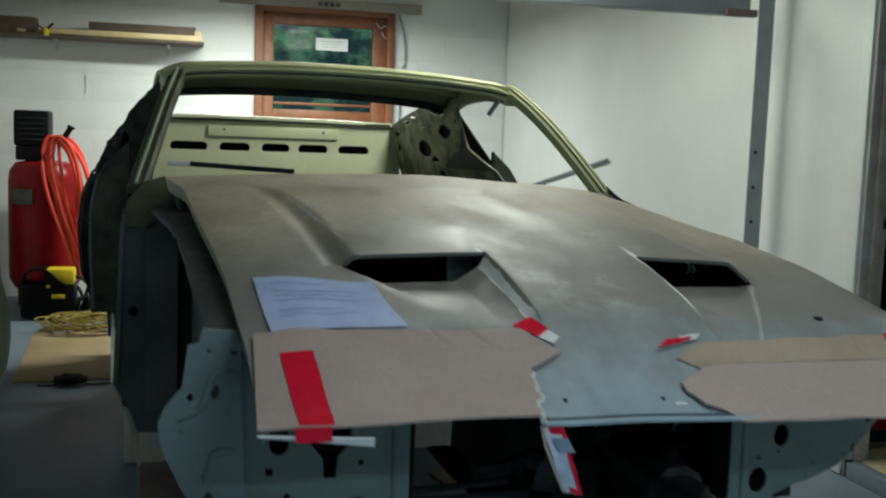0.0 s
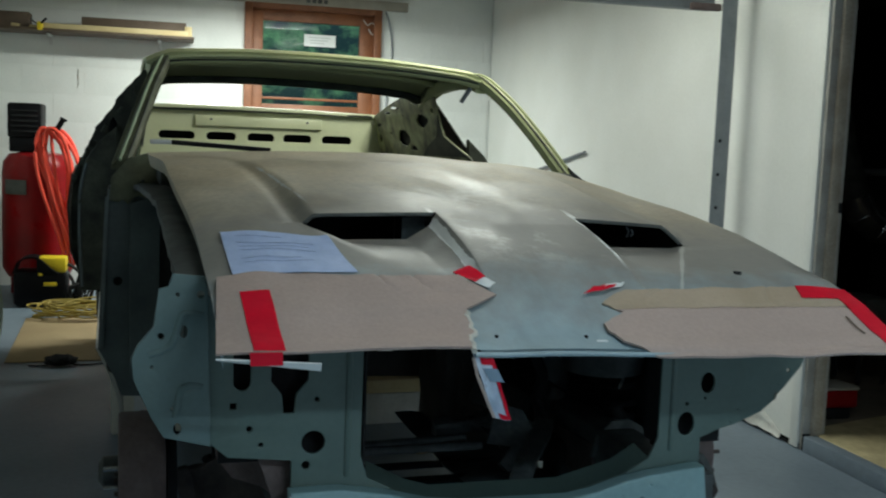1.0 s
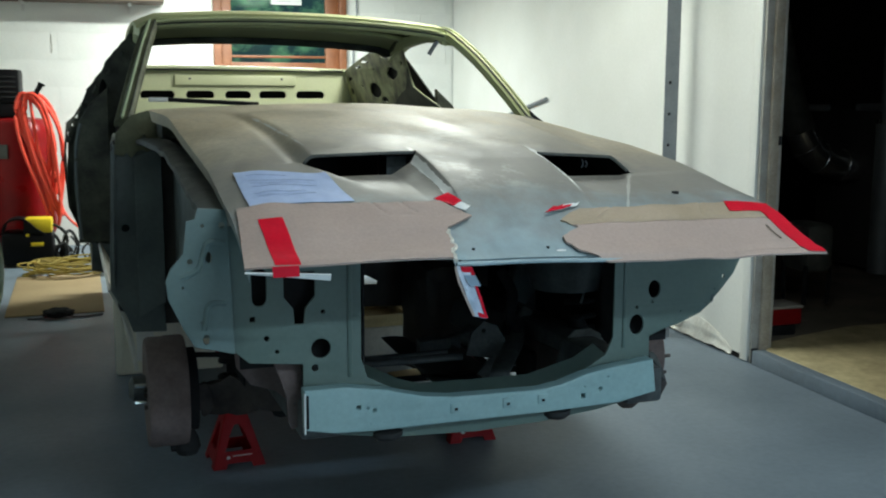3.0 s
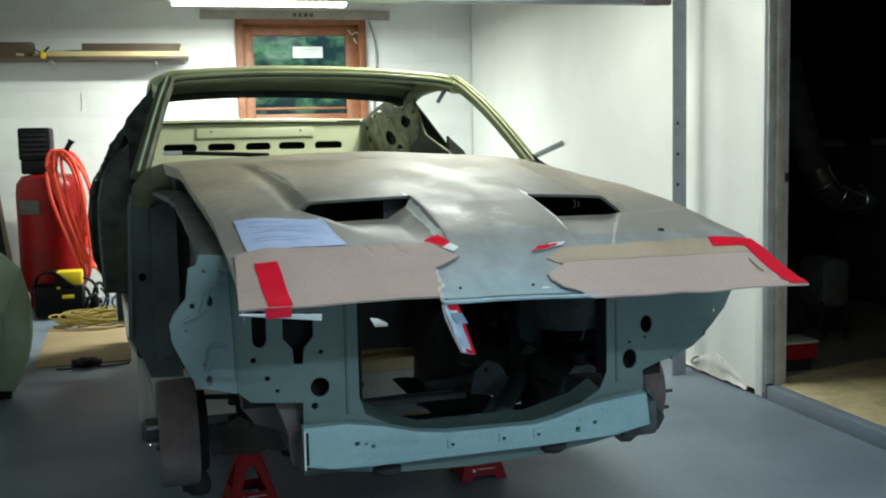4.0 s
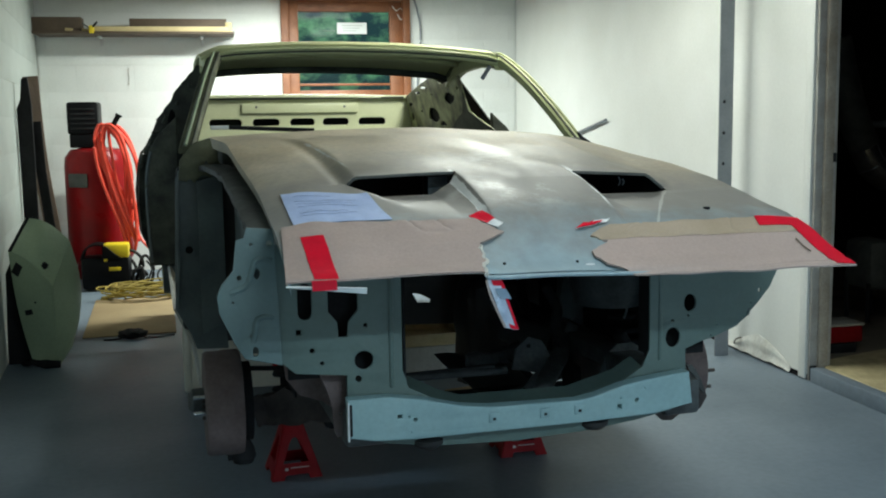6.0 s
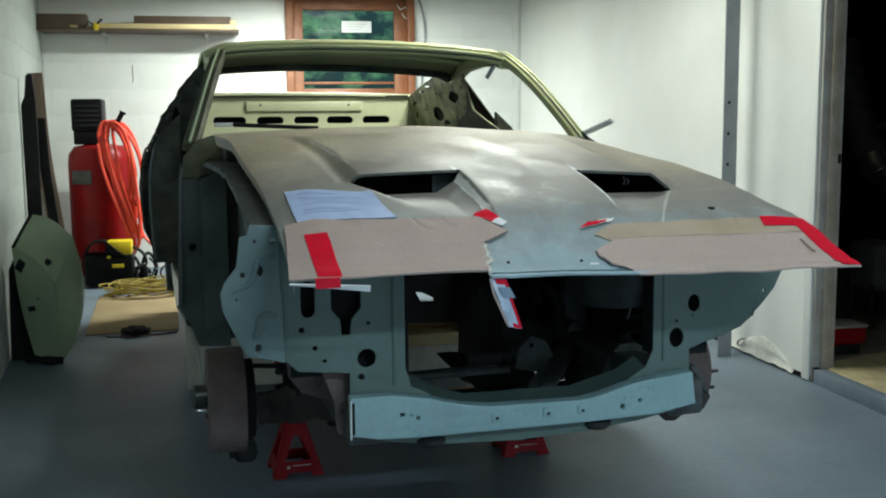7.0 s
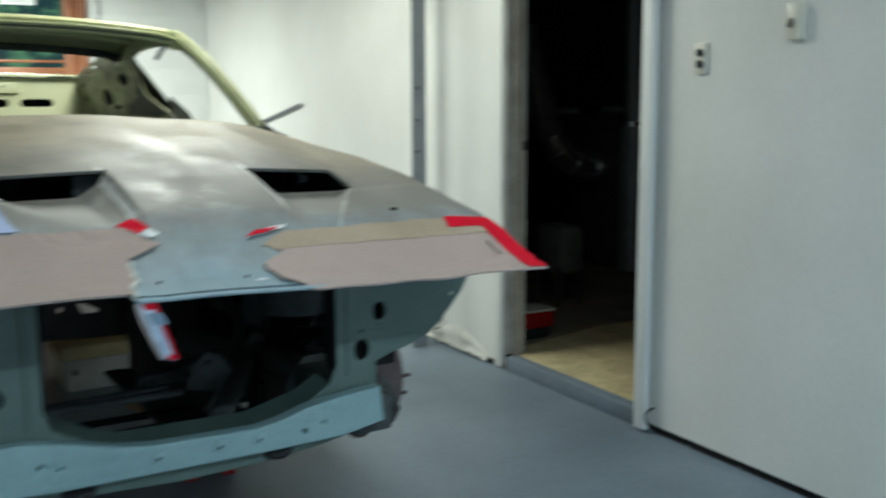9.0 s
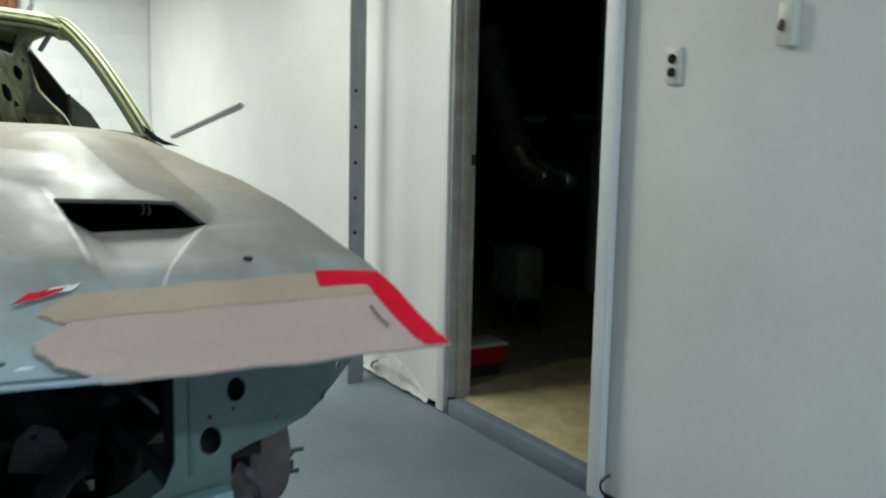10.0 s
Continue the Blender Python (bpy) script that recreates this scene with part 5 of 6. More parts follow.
def left_card(s, t):
    v = -0.312 + t * (0.168 + 0.045 * (1 - s) ** 2)
    r = lerp(t, (0, 0.25, 0.50, 0.53, 0.70, 0.84, 1.0), (-0.217, -0.206, -0.198, -0.195, -0.137, -0.160, -0.190)) + jag(t, 0.007)
    return -0.612 + 0.02 * t + s * (r + 0.612 - 0.02 * t), v


def right_card(s, t):
    l = lerp(t, (0, 0.18, 0.48, 0.55, 0.65, 0.78, 0.95, 1.0), (0.114, 0.055, 0.039, 0.06, 0.093, 0.055, 0.095, 0.115)) + jag(t + 3, 0.006)
    v = -0.345 * s - 0.319 * (1 - s) + t * (0.138 + 0.038 * s)
    return l + s * (0.626 - 0.040 * t - l), v


def card(name, label, edge, tapes, fold, creases, tan):
    c = thing(name, label, "cardboard", CAR, "cardboard strips taped over the hood's nose")
    def f(s, t):
        u, v = edge(s, t)
        sag = -(0.007 if tan else 0.001) * (1 - smooth(t, 0.0, 0.10)) - 0.0035 * (1.0 if tan else 0.5 * smooth(s, 0.58, 0.70)) * math.exp(-((t - fold - 0.02 * noise.noise(Vector((s * 6, 0, 5)))) / 0.025) ** 2) - 0.003 * smooth(t, fold, fold + 0.04) * sum(math.exp(-((s - c - 0.02 * t) / 0.008) ** 2) for c in creases) + 0.003 * smooth(t, fold, 1.0) * noise.noise(Vector((s * 9, t * 3, 8)))
        return Vector((u, v, hood_base(u, max(v, -0.318 if tan else -0.310)) + 0.009 + 0.004 * noise.noise(Vector((u * 9, v * 9, 1))) + sag + (0 if tan else 0.004 * s)))
    part("board", sheet(f, [k / 80 for k in range(81)], [(fold if tan else 1.0) * k / 44 for k in range(45)], 0.004), CARD, c)
    if tan:
        part("rear_leaf", sheet(f, [k / 80 for k in range(81)], [fold + 0.004 + (0.996 - fold) * k / 20 for k in range(21)], 0.004), CARDTAN, c, "rear leaf behind the fold")
    for pts in tapes:
        (u0, v0), (u1, v1), (u2, v2), (u3, v3) = pts
        v_, l_ = (-0.312, 0.166) if u0 < 0 else (-0.345, 0.176)
        def g(a, b):
            u = u0 + (u1 - u0) * a + (u3 - u0) * b + (u0 - u1 + u2 - u3) * a * b
            v = v0 + (v1 - v0) * a + (v3 - v0) * b + (v0 - v1 + v2 - v3) * a * b
            sag = -(0.007 if tan else 0.001) * (1 - smooth((v - v_) / l_, 0.0, 0.10))
            return Vector((u, v - 0.001, hood_base(u, max(v, -0.318 if tan else -0.310)) + 0.0112 + 0.004 * noise.noise(Vector((u * 9, v * 9, 1))) + sag + 0.0005 * noise.noise(Vector((u * 60, v * 60, 3)))))
        part("tape", sheet(g, [k / 6 for k in range(7)], [k / 12 for k in range(13)], 0.001), TAPE, c, "strip of glossy red tape")
    return c


lc = card("cardboard_strip", "brown cardboard strip with torn end and red tape on the hood", left_card, [((-0.557, -0.309), (-0.510, -0.309), (-0.515, -0.168), (-0.562, -0.166))], 0.76, (0.63, 0.78), False)
part("torn_flap", sheet(lambda a, b: Vector((-0.612 + 0.155 * a, -0.3155 + 0.004 * b, 0.8585 - 0.0115 * a - (0.002 + 0.010 * a) * b)), [k / 8 for k in range(9)], [0, 0.5, 1], 0.003), TRIM, lc, "white torn paper edge under the cardboard")
rc = card("cardboard_strip", "brown cardboard strip with ragged end and red tape on the hood", right_card, [((0.473, -0.204), (0.566, -0.206), (0.590, -0.170), (0.479, -0.172)), ((0.582, -0.338), (0.625, -0.342), (0.594, -0.168), (0.550, -0.186))], 0.70, (0.14, 0.62), True)
part("torn_edge", pipe(bmesh.new(), [Vector((*left_card(1.0, 0.50 - 0.56 * k / 24), 0)) + Vector((0.002, 0, hood_base(-0.21, max(-0.310, left_card(1.0, 0.50 - 0.56 * k / 24)[1])) + 0.010 - 0.0008 * max(0, k - 20))) for k in range(25)], 0.0045, 6), DRAWER, lc, "pale frayed paper along the torn end")
part("tape_tab", sheet(lambda a, b: Vector((-0.564 + 0.048 * a + 0.001 * b, -0.3195, 0.866 - 0.020 * b)), [0, 0.5, 1], [0, 0.5, 1], 0.001), TAPE, lc, "tape folded over the front edge")
part("crease", pipe(bmesh.new(), [(u, v, hood_base(u, v) + 0.0135) for u, v in ((0.536, -0.252), (0.538, -0.266), (0.541, -0.280), (0.545, -0.294))], 0.0014, 6), BROWN, rc, "dark slit in the board")
def paper(s, t):
    """The sheet bridges the hollow in front of the scoop."""
    u = -0.565 + 0.208 * s + (-0.001 - 0.023 * s) * t
    v = -0.104 - 0.010 * s + (0.219 - 0.065 * s) * t
    z = max(hood_base(u, v) - 0.002 * s, hood_z(u, v)) + 0.0035 + 0.0035 * noise.noise(Vector((u * 20, v * 16, 4))) + 0.004 * smooth(abs(s - 0.5), 0.40, 0.5) * smooth(t, 0.6, 1.0)
    return CAR @ Vector((u, v, z))


sheet_ = solid("paper_sheet", sheet(paper, [k / 14 for k in range(15)], [k / 14 for k in range(15)], 0.001), PAPER, "white printed sheet of paper lying on the hood", "paper")
for t0, s0, s1 in ((0.86, 0.12, 0.55), (0.72, 0.12, 0.80), (0.63, 0.12, 0.74), (0.54, 0.12, 0.78), (0.36, 0.12, 0.62), (0.27, 0.12, 0.70)):
    part("print_bar", sheet(lambda a, b: paper(s0 + (s1 - s0) * a, t0 + 0.022 * b) + Vector((0, 0, 0.0011)), [k / 10 for k in range(11)], [0, 1], 0.0004), FADED, sheet_)


def foil(name, label, quad, red, back=SILVER):
    c = thing(name, label, "tape", CAR, "torn tape ends")
    def f(a, b):
        p0, p1, p2, p3 = [Vector(p) for p in quad]
        p = p0 + (p1 - p0) * a + (p3 - p0) * b + (p0 - p1 + p2 - p3) * a * b
        return p + Vector((0, 0, 0.003 + 0.004 * noise.noise(p * 50)))
    part("backing", sheet(f, [k / 8 for k in range(9)], [k / 8 for k in range(9)], 0.001), back, c)
    for a0, a1, b0, b1 in red:
        part("red_edge", sheet(lambda a, b: f(a0 + (a1 - a0) * a, b0 + (b1 - b0) * b) + Vector((0, -0.0025, 0.0015)), [k / 4 for k in range(5)], [k / 6 for k in range(7)], 0.001), TAPE, c)
    return c


def tp(u, v):
    return (u, v, hood_base(u, v) + 0.010)


foil("tape_end", "crumpled red and white tape end stuck on the hood", [tp(-0.196, -0.137), tp(-0.142, -0.178), tp(-0.126, -0.163), tp(-0.160, -0.120)], [(0, 0.60, 0, 1)], TRIM)
foil("tape_end", "crumpled red and white tape end stuck on the hood", [tp(0.026, -0.196), tp(0.108, -0.178), tp(0.122, -0.164), tp(0.052, -0.180)], [(0, 0.40, 0, 1), (0.38, 0.78, 0.05, 0.6)], TRIM)
ht = foil("hanging_tape", "strip of silver tape with red edges hanging from the hood", [(-0.212, -0.300, 0.850), (-0.181, -0.302, 0.848), (-0.141, -0.298, 0.735), (-0.169, -0.296, 0.740)], [(0.80, 1.0, 0.08, 1), (0.25, 1.0, 0.08, 0.17), (0.35, 0.80, 0.93, 1)])
part("window", sheet(lambda a, b: Vector((-0.194 + 0.024 * a + 0.012 * b, -0.3045, 0.828 - 0.022 * b - 0.002 * a)), [0, 0.5, 1], [0, 0.5, 1], 0.0008), PALEBLUE, ht, "blue grey patch on the tape")
part("brown_edge", beam(bmesh.new(), [(-0.211, -0.303, 0.846), (-0.203, -0.302, 0.815), (-0.185, -0.301, 0.775), (-0.170, -0.299, 0.745)], 0.005, 0.0015), CARD, ht)


# ---- jack stands ----
def jack_stand(m):
    j = thing("jack_stand", "red steel jack stand on the floor under the car", "jack stand", m, "jack stands under the car")
    w, t, h = 0.080, 0.024, 0.190
    lean = math.degrees(math.atan((w - t) / h))
    for k in range(4):
        foot = [(-w, 0.0), (-w + 0.036, 0.0), (-w + 0.042, 0.016), (w - 0.042, 0.016), (w - 0.036, 0.0), (w, 0.0)]
        bm = plate(foot + [(0.034, h - 0.030), (0.026, h - 0.010), (0.014, h), (-0.014, h), (-0.026, h - 0.010), (-0.034, h - 0.030)], [[(-0.044, 0.052), (0.044, 0.052), (0.019, 0.118), (0.010, 0.134), (0.0, 0.138), (-0.010, 0.134), (-0.019, 0.118)]], 0.004, 0.0015)
        put(bm, pose(0, 0, 0, 0, 0, 90 * k) @ Matrix.Translation((0, -w, 0)) @ pose(0, 0, 0, -lean, 0, 0) @ FACE)
        part("leg_plate", bm, JACKRED, j)
    part("brand_mark", lathe(bmesh.new(), [(0.0, 0.003), (0.006, 0.003), (0.006, 0.0)], pose(-0.034, -w + 0.008, 0.033, 90), 10), WHITEPLASTIC, j)
    part("brand_bar", new_box((0.010, -w + 0.009, 0.034), (0.062, 0.004, 0.009), 0.001), WHITEPLASTIC, j)
    part("collar", new_box((0, 0, h - 0.012), (0.046, 0.046, 0.024), 0.006), JACKRED, j)
    part("ratchet_post", new_box((0, 0, h + 0.085), (0.032, 0.032, 0.18), 0.004), DARK, j)
    part("saddle", new_box((0, 0, h + 0.18), (0.11, 0.055, 0.022), 0.006), JACKRED, j)
    return j


js = jack_stand(pose(0.617, 2.845, 0, 0, 0, 6))
copy_thing(js, pose(1.410, 2.88, 0, 0, 0, 1))


# ---- back wall ----
def back_door():
    d = thing("door_1", "reddish brown wooden door with a glass upper pane", "door", kind="structure")
    z0 = 0.12
    part("frame", new_box((DX0 + 0.03, YB + 0.03, (DZ + z0) / 2), (0.06, 0.14, DZ - z0), 0.006), WOOD, d)
    part("frame", new_box((DX1 - 0.03, YB + 0.03, (DZ + z0) / 2), (0.06, 0.14, DZ - z0), 0.006), WOOD, d)
    part("frame", new_box(((DX0 + DX1) / 2, YB + 0.03, DZ - 0.03), (DX1 - DX0 - 0.12, 0.14, 0.06), 0.006), WOOD, d)
    part("stile", new_box((DX0 + 0.10, YB + 0.05, (DZ + z0) / 2 - 0.03), (0.085, 0.05, DZ - z0 - 0.065), 0.005), WOOD, d)
    part("stile", new_box((DX1 - 0.11, YB + 0.05, (DZ + z0) / 2 - 0.03), (0.105, 0.05, DZ - z0 - 0.065), 0.005), WOOD, d)
    for z, h in ((DZ - 0.10, 0.085), (1.36, 0.12), (0.30, 0.25)):
        part("rail", new_box(((DX0 + DX1) / 2 - 0.01, YB + 0.05, z), (DX1 - DX0 - 0.30, 0.048, h), 0.005), WOOD, d)
    part("lower_panel", new_box(((DX0 + DX1) / 2 - 0.01, YB + 0.055, 0.87), (DX1 - DX0 - 0.30, 0.02, 0.88), 0.004), WOOD, d)
    g = part("pane", new_box(((DX0 + DX1) / 2 - 0.01, YB + 0.06, 1.73), (DX1 - DX0 - 0.30, 0.006, 0.64)), GLASS, d)
    g.visible_shadow = False
    part("glazing_bar", new_box(((DX0 + DX1) / 2 - 0.01, YB + 0.045, 1.465), (DX1 - DX0 - 0.30, 0.02, 0.02), 0.004), WOOD, d)
    part("sill", new_box(((DX0 + DX1) / 2, YB + 0.03, 0.06), (DX1 - DX0, 0.2, 0.12), 0.01), JAMB, d)
    n = part("notice", new_box((1.528, YB + 0.052, 1.922), (0.246, 0.003, 0.092)), TRIM, d, "white paper notice on the pane")
    for k in range(3):
        part("text_bar", new_box((1.528 - 0.01 * k, YB + 0.050, 1.944 - 0.021 * k), (0.17 - 0.03 * k, 0.001, 0.005)), GREYWALL, n)
    part("hook_wire", pipe(bmesh.new(), curve([(1.86, YB + 0.01, 2.10), (1.89, YB - 0.01, 2.06), (1.93, YB, 2.08), (1.96, YB - 0.01, 2.02), (1.93, YB, 1.99), (1.90, YB - 0.01, 2.03)], 5), 0.004, 6), WHITEPLASTIC, d, "loose white wire on the door's corner")


back_door()
setting("backdrop", new_box((1.5, 10.6, 1.6), (5.0, 0.05, 3.6)), GARDEN, "dim green garden seen through the door's pane", "backdrop")
bm = new_box(((0.683 + 2.203) / 2, YB - 0.025, 2.212), (1.52, 0.04, 0.072), 0.004)
hb = solid("header_board", bm, GREYBOARD, "weathered grey board fixed on the wall over the door", "board")
for k in range(4):
    part("stencil_bar", new_box((1.42 + 0.045 * k, YB - 0.0465, 2.21), (0.03, 0.003, 0.03)), DARK, hb)
solid("cable", pipe(bmesh.new(), curve([(2.03, YB - 0.02, 2.17), (2.06, YB - 0.02, 2.08), (2.085, YB - 0.015, 1.95), (2.088, YB - 0.012, 1.8), (2.06, YB - 0.012, 1.62), (2.05, YB - 0.012, 0.4)], 6), 0.008, 8), STEEL, "grey cable running down the wall beside the door", "cable")


def wall_shelf():
    s = thing("wall_shelf", "dark wall shelf board on small brackets", "shelf")
    part("board", new_box((-0.16, 7.80, 1.848), (1.46, 0.34, 0.018), 0.003), BROWN, s)
    for x in (-0.435, 0.325):
        part("bracket", box(new_box((x, 7.985, 1.806), (0.025, 0.02, 0.07), 0.003), (x, 7.88, 1.831), (0.025, 0.2, 0.012), 0.003), WHITEPLASTIC, s)


wall_shelf()
solid("pine_board", new_box((0.035, 7.68, 1.877), (0.98, 0.05, 0.038), 0.004), PINE, "pale pine batten lying on the shelf's edge", "board")
solid("pine_board", new_box((-0.535, 7.71, 1.870), (0.26, 0.05, 0.022), 0.004, pose(0, 0, 0, 0, 2, 4)), PINE, "short pale pine offcut lying on the shelf", "board")
solid("brown_plank", new_box((0.155, 7.80, 1.910), (0.72, 0.16, 0.10), 0.005), BROWN, "dark brown wooden plank lying on the shelf", "plank", group="planks on the shelf")
solid("brown_plank", new_box((-0.72, 7.76, 1.912), (0.35, 0.16, 0.105), 0.005), BROWN, "short dark brown wooden block lying on the shelf", "plank", group="planks on the shelf")
solid("light_block", new_box((0.530, 7.78, 1.896), (0.05, 0.14, 0.075), 0.004), PINE, "pale wood block at the shelf's end", "block")
cl = thing("clamp", "yellow clamp gripping the shelf's batten", "clamp")
part("jaw", new_box((-0.470, 7.645, 1.870), (0.035, 0.05, 0.06), 0.006), YELLOW, cl)
part("handle", rod(bmesh.new(), (-0.465, 7.63, 1.885), (-0.425, 7.60, 1.920), 0.008, 8), BLACK, cl)
solid("power_lead", pipe(bmesh.new(), curve([(-0.56, 7.74, 1.945), (-0.52, 7.74, 1.905), (-0.455, 7.76, 1.880), (-0.235, 7.78, 1.872), (-0.185, 7.78, 1.876)], 6), 0.006, 6), DARK, "dark power lead lying along the shelf", "lead")

# fluorescent fitting over the rear of the car
fx = thing("ceiling_light", "lit white fluorescent tube fitting hung from the ceiling", "ceiling light")
part("housing", new_box((1.06, 6.9, 2.20), (1.26, 0.14, 0.05), 0.008), WHITEPLASTIC, fx)
for y in (-0.035, 0.035):
    part("tube", rod(bmesh.new(), (0.46, 6.9 + y, 2.155), (1.66, 6.9 + y, 2.155), 0.014, 12), TUBE, fx)
for x in (0.56, 1.56):
    part("hanger", rod(bmesh.new(), (x, 6.9, 2.22), (x, 6.9, ZC), 0.004, 6), STEEL, fx)
# copies added out of view to house the unseen overhead lamps
copy_thing(fx, pose(1.7, 4.05, 0.1, 0, 0, 90) @ pose(-1.06, -6.9, 0))
copy_thing(fx, pose(0.29, -5.65, 0.1))
copy_thing(fx, pose(0.49, -7.8, 0.1))

# steel frame
fr = thing("steel_frame", "grey steel post and cross beam with bolt holes", "steel frame")
bm = plate([(-0.034, 0.0), (0.035, 0.0), (0.035, ZC), (-0.034, ZC)], [ring(-0.008, z, 0.0095, n=10) for z in (0.50, 0.646, 0.79, 0.937, 1.083, 1.23)], 0.005, 0.001)
part("post", put(bm, pose(2.777, 4.005, 0) @ FACE), STEEL, fr)
# black strip added so the bolt holes read dark
part("post_hole_backing", new_box((2.777, 4.013, ZC / 2), (0.06, 0.004, ZC - 0.02)), BLACK, fr)
part("post_side", new_box((2.811, 4.040, ZC / 2), (0.005, 0.07, ZC)), STEEL, fr)
part("cross_beam", new_box((0.95, 4.045, 1.845), (3.52, 0.06, 0.11), 0.006), STEEL, fr)
part("beam_end", new_box((2.66, 4.005, 1.80), (0.14, 0.03, 0.03), 0.004), RUST, fr)


# ---- right wall ----
ou = thing("outlet", "ivory double socket outlet on the white wall", "outlet")
part("cover", new_box((XR + 0.0155, 2.280, 1.308), (0.013, 0.054, 0.100), 0.004), IVORY, ou)
for z in (1.326, 1.290):
    part("socket", put(lathe(bmesh.new(), [(0.013, 0), (0.013, 0.006), (0.011, 0.008)], None, 16), pose(XR + 0.0085, 2.280, z, 0, -90, 0)), BLACK, ou)
sw = thing("switch", "ivory light switch box on the white wall", "switch")
part("box", new_box((XR + 0.008, 1.885, 1.40), (0.024, 0.055, 0.105), 0.005), IVORY, sw)
part("toggle", new_box((XR - 0.008, 1.892, 1.395), (0.016, 0.010, 0.026), 0.003, pose(0, 0, 0, 0, 25, 0)), BROWN, sw)
solid("wall_rod", rod(bmesh.new(), (2.896, 5.868, 1.148), (2.900, 7.38, 0.90), 0.010, 8), STEEL, "grey metal rod leaning along the side wall", "rod")

# ---- by the left wall ----
def compressor():
    c = thing("air_compressor", "tall red air compressor tank with a black pump cover", "air compressor", pose(-0.47, 7.55, 0))
    t = part("tank", lathe(bmesh.new(), [(0.10, 0.12), (0.20, 0.14), (0.235, 0.20), (0.238, 0.26), (0.238, 0.86), (0.23, 0.93), (0.19, 0.985), (0.10, 1.0)], None, 40), RED, c)
    part("label_plate", new_box((-0.12, -0.212, 0.765), (0.16, 0.012, 0.10), 0.004, pose(0, 0, 0, 0, 0, -28)), DUSTY, t, "grey data plate")
    part("valve", rod(bmesh.new(), (0.13, -0.19, 0.66), (0.14, -0.25, 0.66), 0.014, 10), CHROME, t)
    for k in range(3):
        a = radians(120 * k + 30)
        part("foot", new_box((0.19 * math.cos(a), 0.19 * math.sin(a), 0.08), (0.06, 0.06, 0.16), 0.008), RED, c)
    cov = part("pump_cover", new_box((-0.075, 0.0, 1.215), (0.22, 0.26, 0.235), 0.018), PLASTIC, c, "black ribbed pump cover")
    part("cover_base", new_box((-0.075, 0.0, 1.05), (0.20, 0.24, 0.10), 0.012), PLASTIC, cov)
    for k in range(5):
        part("louvre", new_box((-0.075, -0.133, 1.14 + 0.035 * k), (0.17, 0.008, 0.012), 0.003), BLACK, cov)
    return c


compressor()


def hose():
    h = thing("air_hose", "orange red air hose coiled over the compressor", "hose")
    rng = random.Random(4)
    for k in range(11):
        w, d, cx = rng.uniform(0.05, 0.10), 0.30 + 0.016 * k, rng.uniform(-0.38, -0.29)
        pts = []
        for i in range(36):
            a = 2 * math.pi * i / 36
            x = cx - 0.035 + w * (0.65 + 0.45 * math.sin(a)) * math.cos(a) + 0.17 * (1 - math.sin(a)) * 0.5 + 0.01 * math.sin(3 * a + k) + 0.085 * max(0.0, math.cos(a)) * (0.6 + 0.4 * math.sin(a)) - 0.02 * (1 - math.sin(a)) * 0.5
            z = 1.16 - d + d * math.sin(a) + 0.01 * math.cos(2 * a + k)
            pts.append((x, 7.27 - 0.012 * k + 0.02 * math.sin(a + k), z))
        part("loop", pipe(bmesh.new(), pts, 0.0115, 8, True), HOSE, h)
    part("tail", pipe(bmesh.new(), curve([(-0.19, 7.22, 0.45), (-0.17, 7.2, 0.36), (-0.12, 7.17, 0.29), (-0.05, 7.12, 0.235), (-0.01, 7.08, 0.222), (0.06, 7.05, 0.012)], 8), 0.010, 8), HOSE, h)
    part("nozzle", rod(rod(bmesh.new(), (-0.33, 7.2, 1.13), (-0.275, 7.2, 1.225), 0.018, 12), (-0.275, 7.2, 1.222), (-0.268, 7.2, 1.236), 0.024, 12), PLASTIC, h, "black hose gun")


hose()


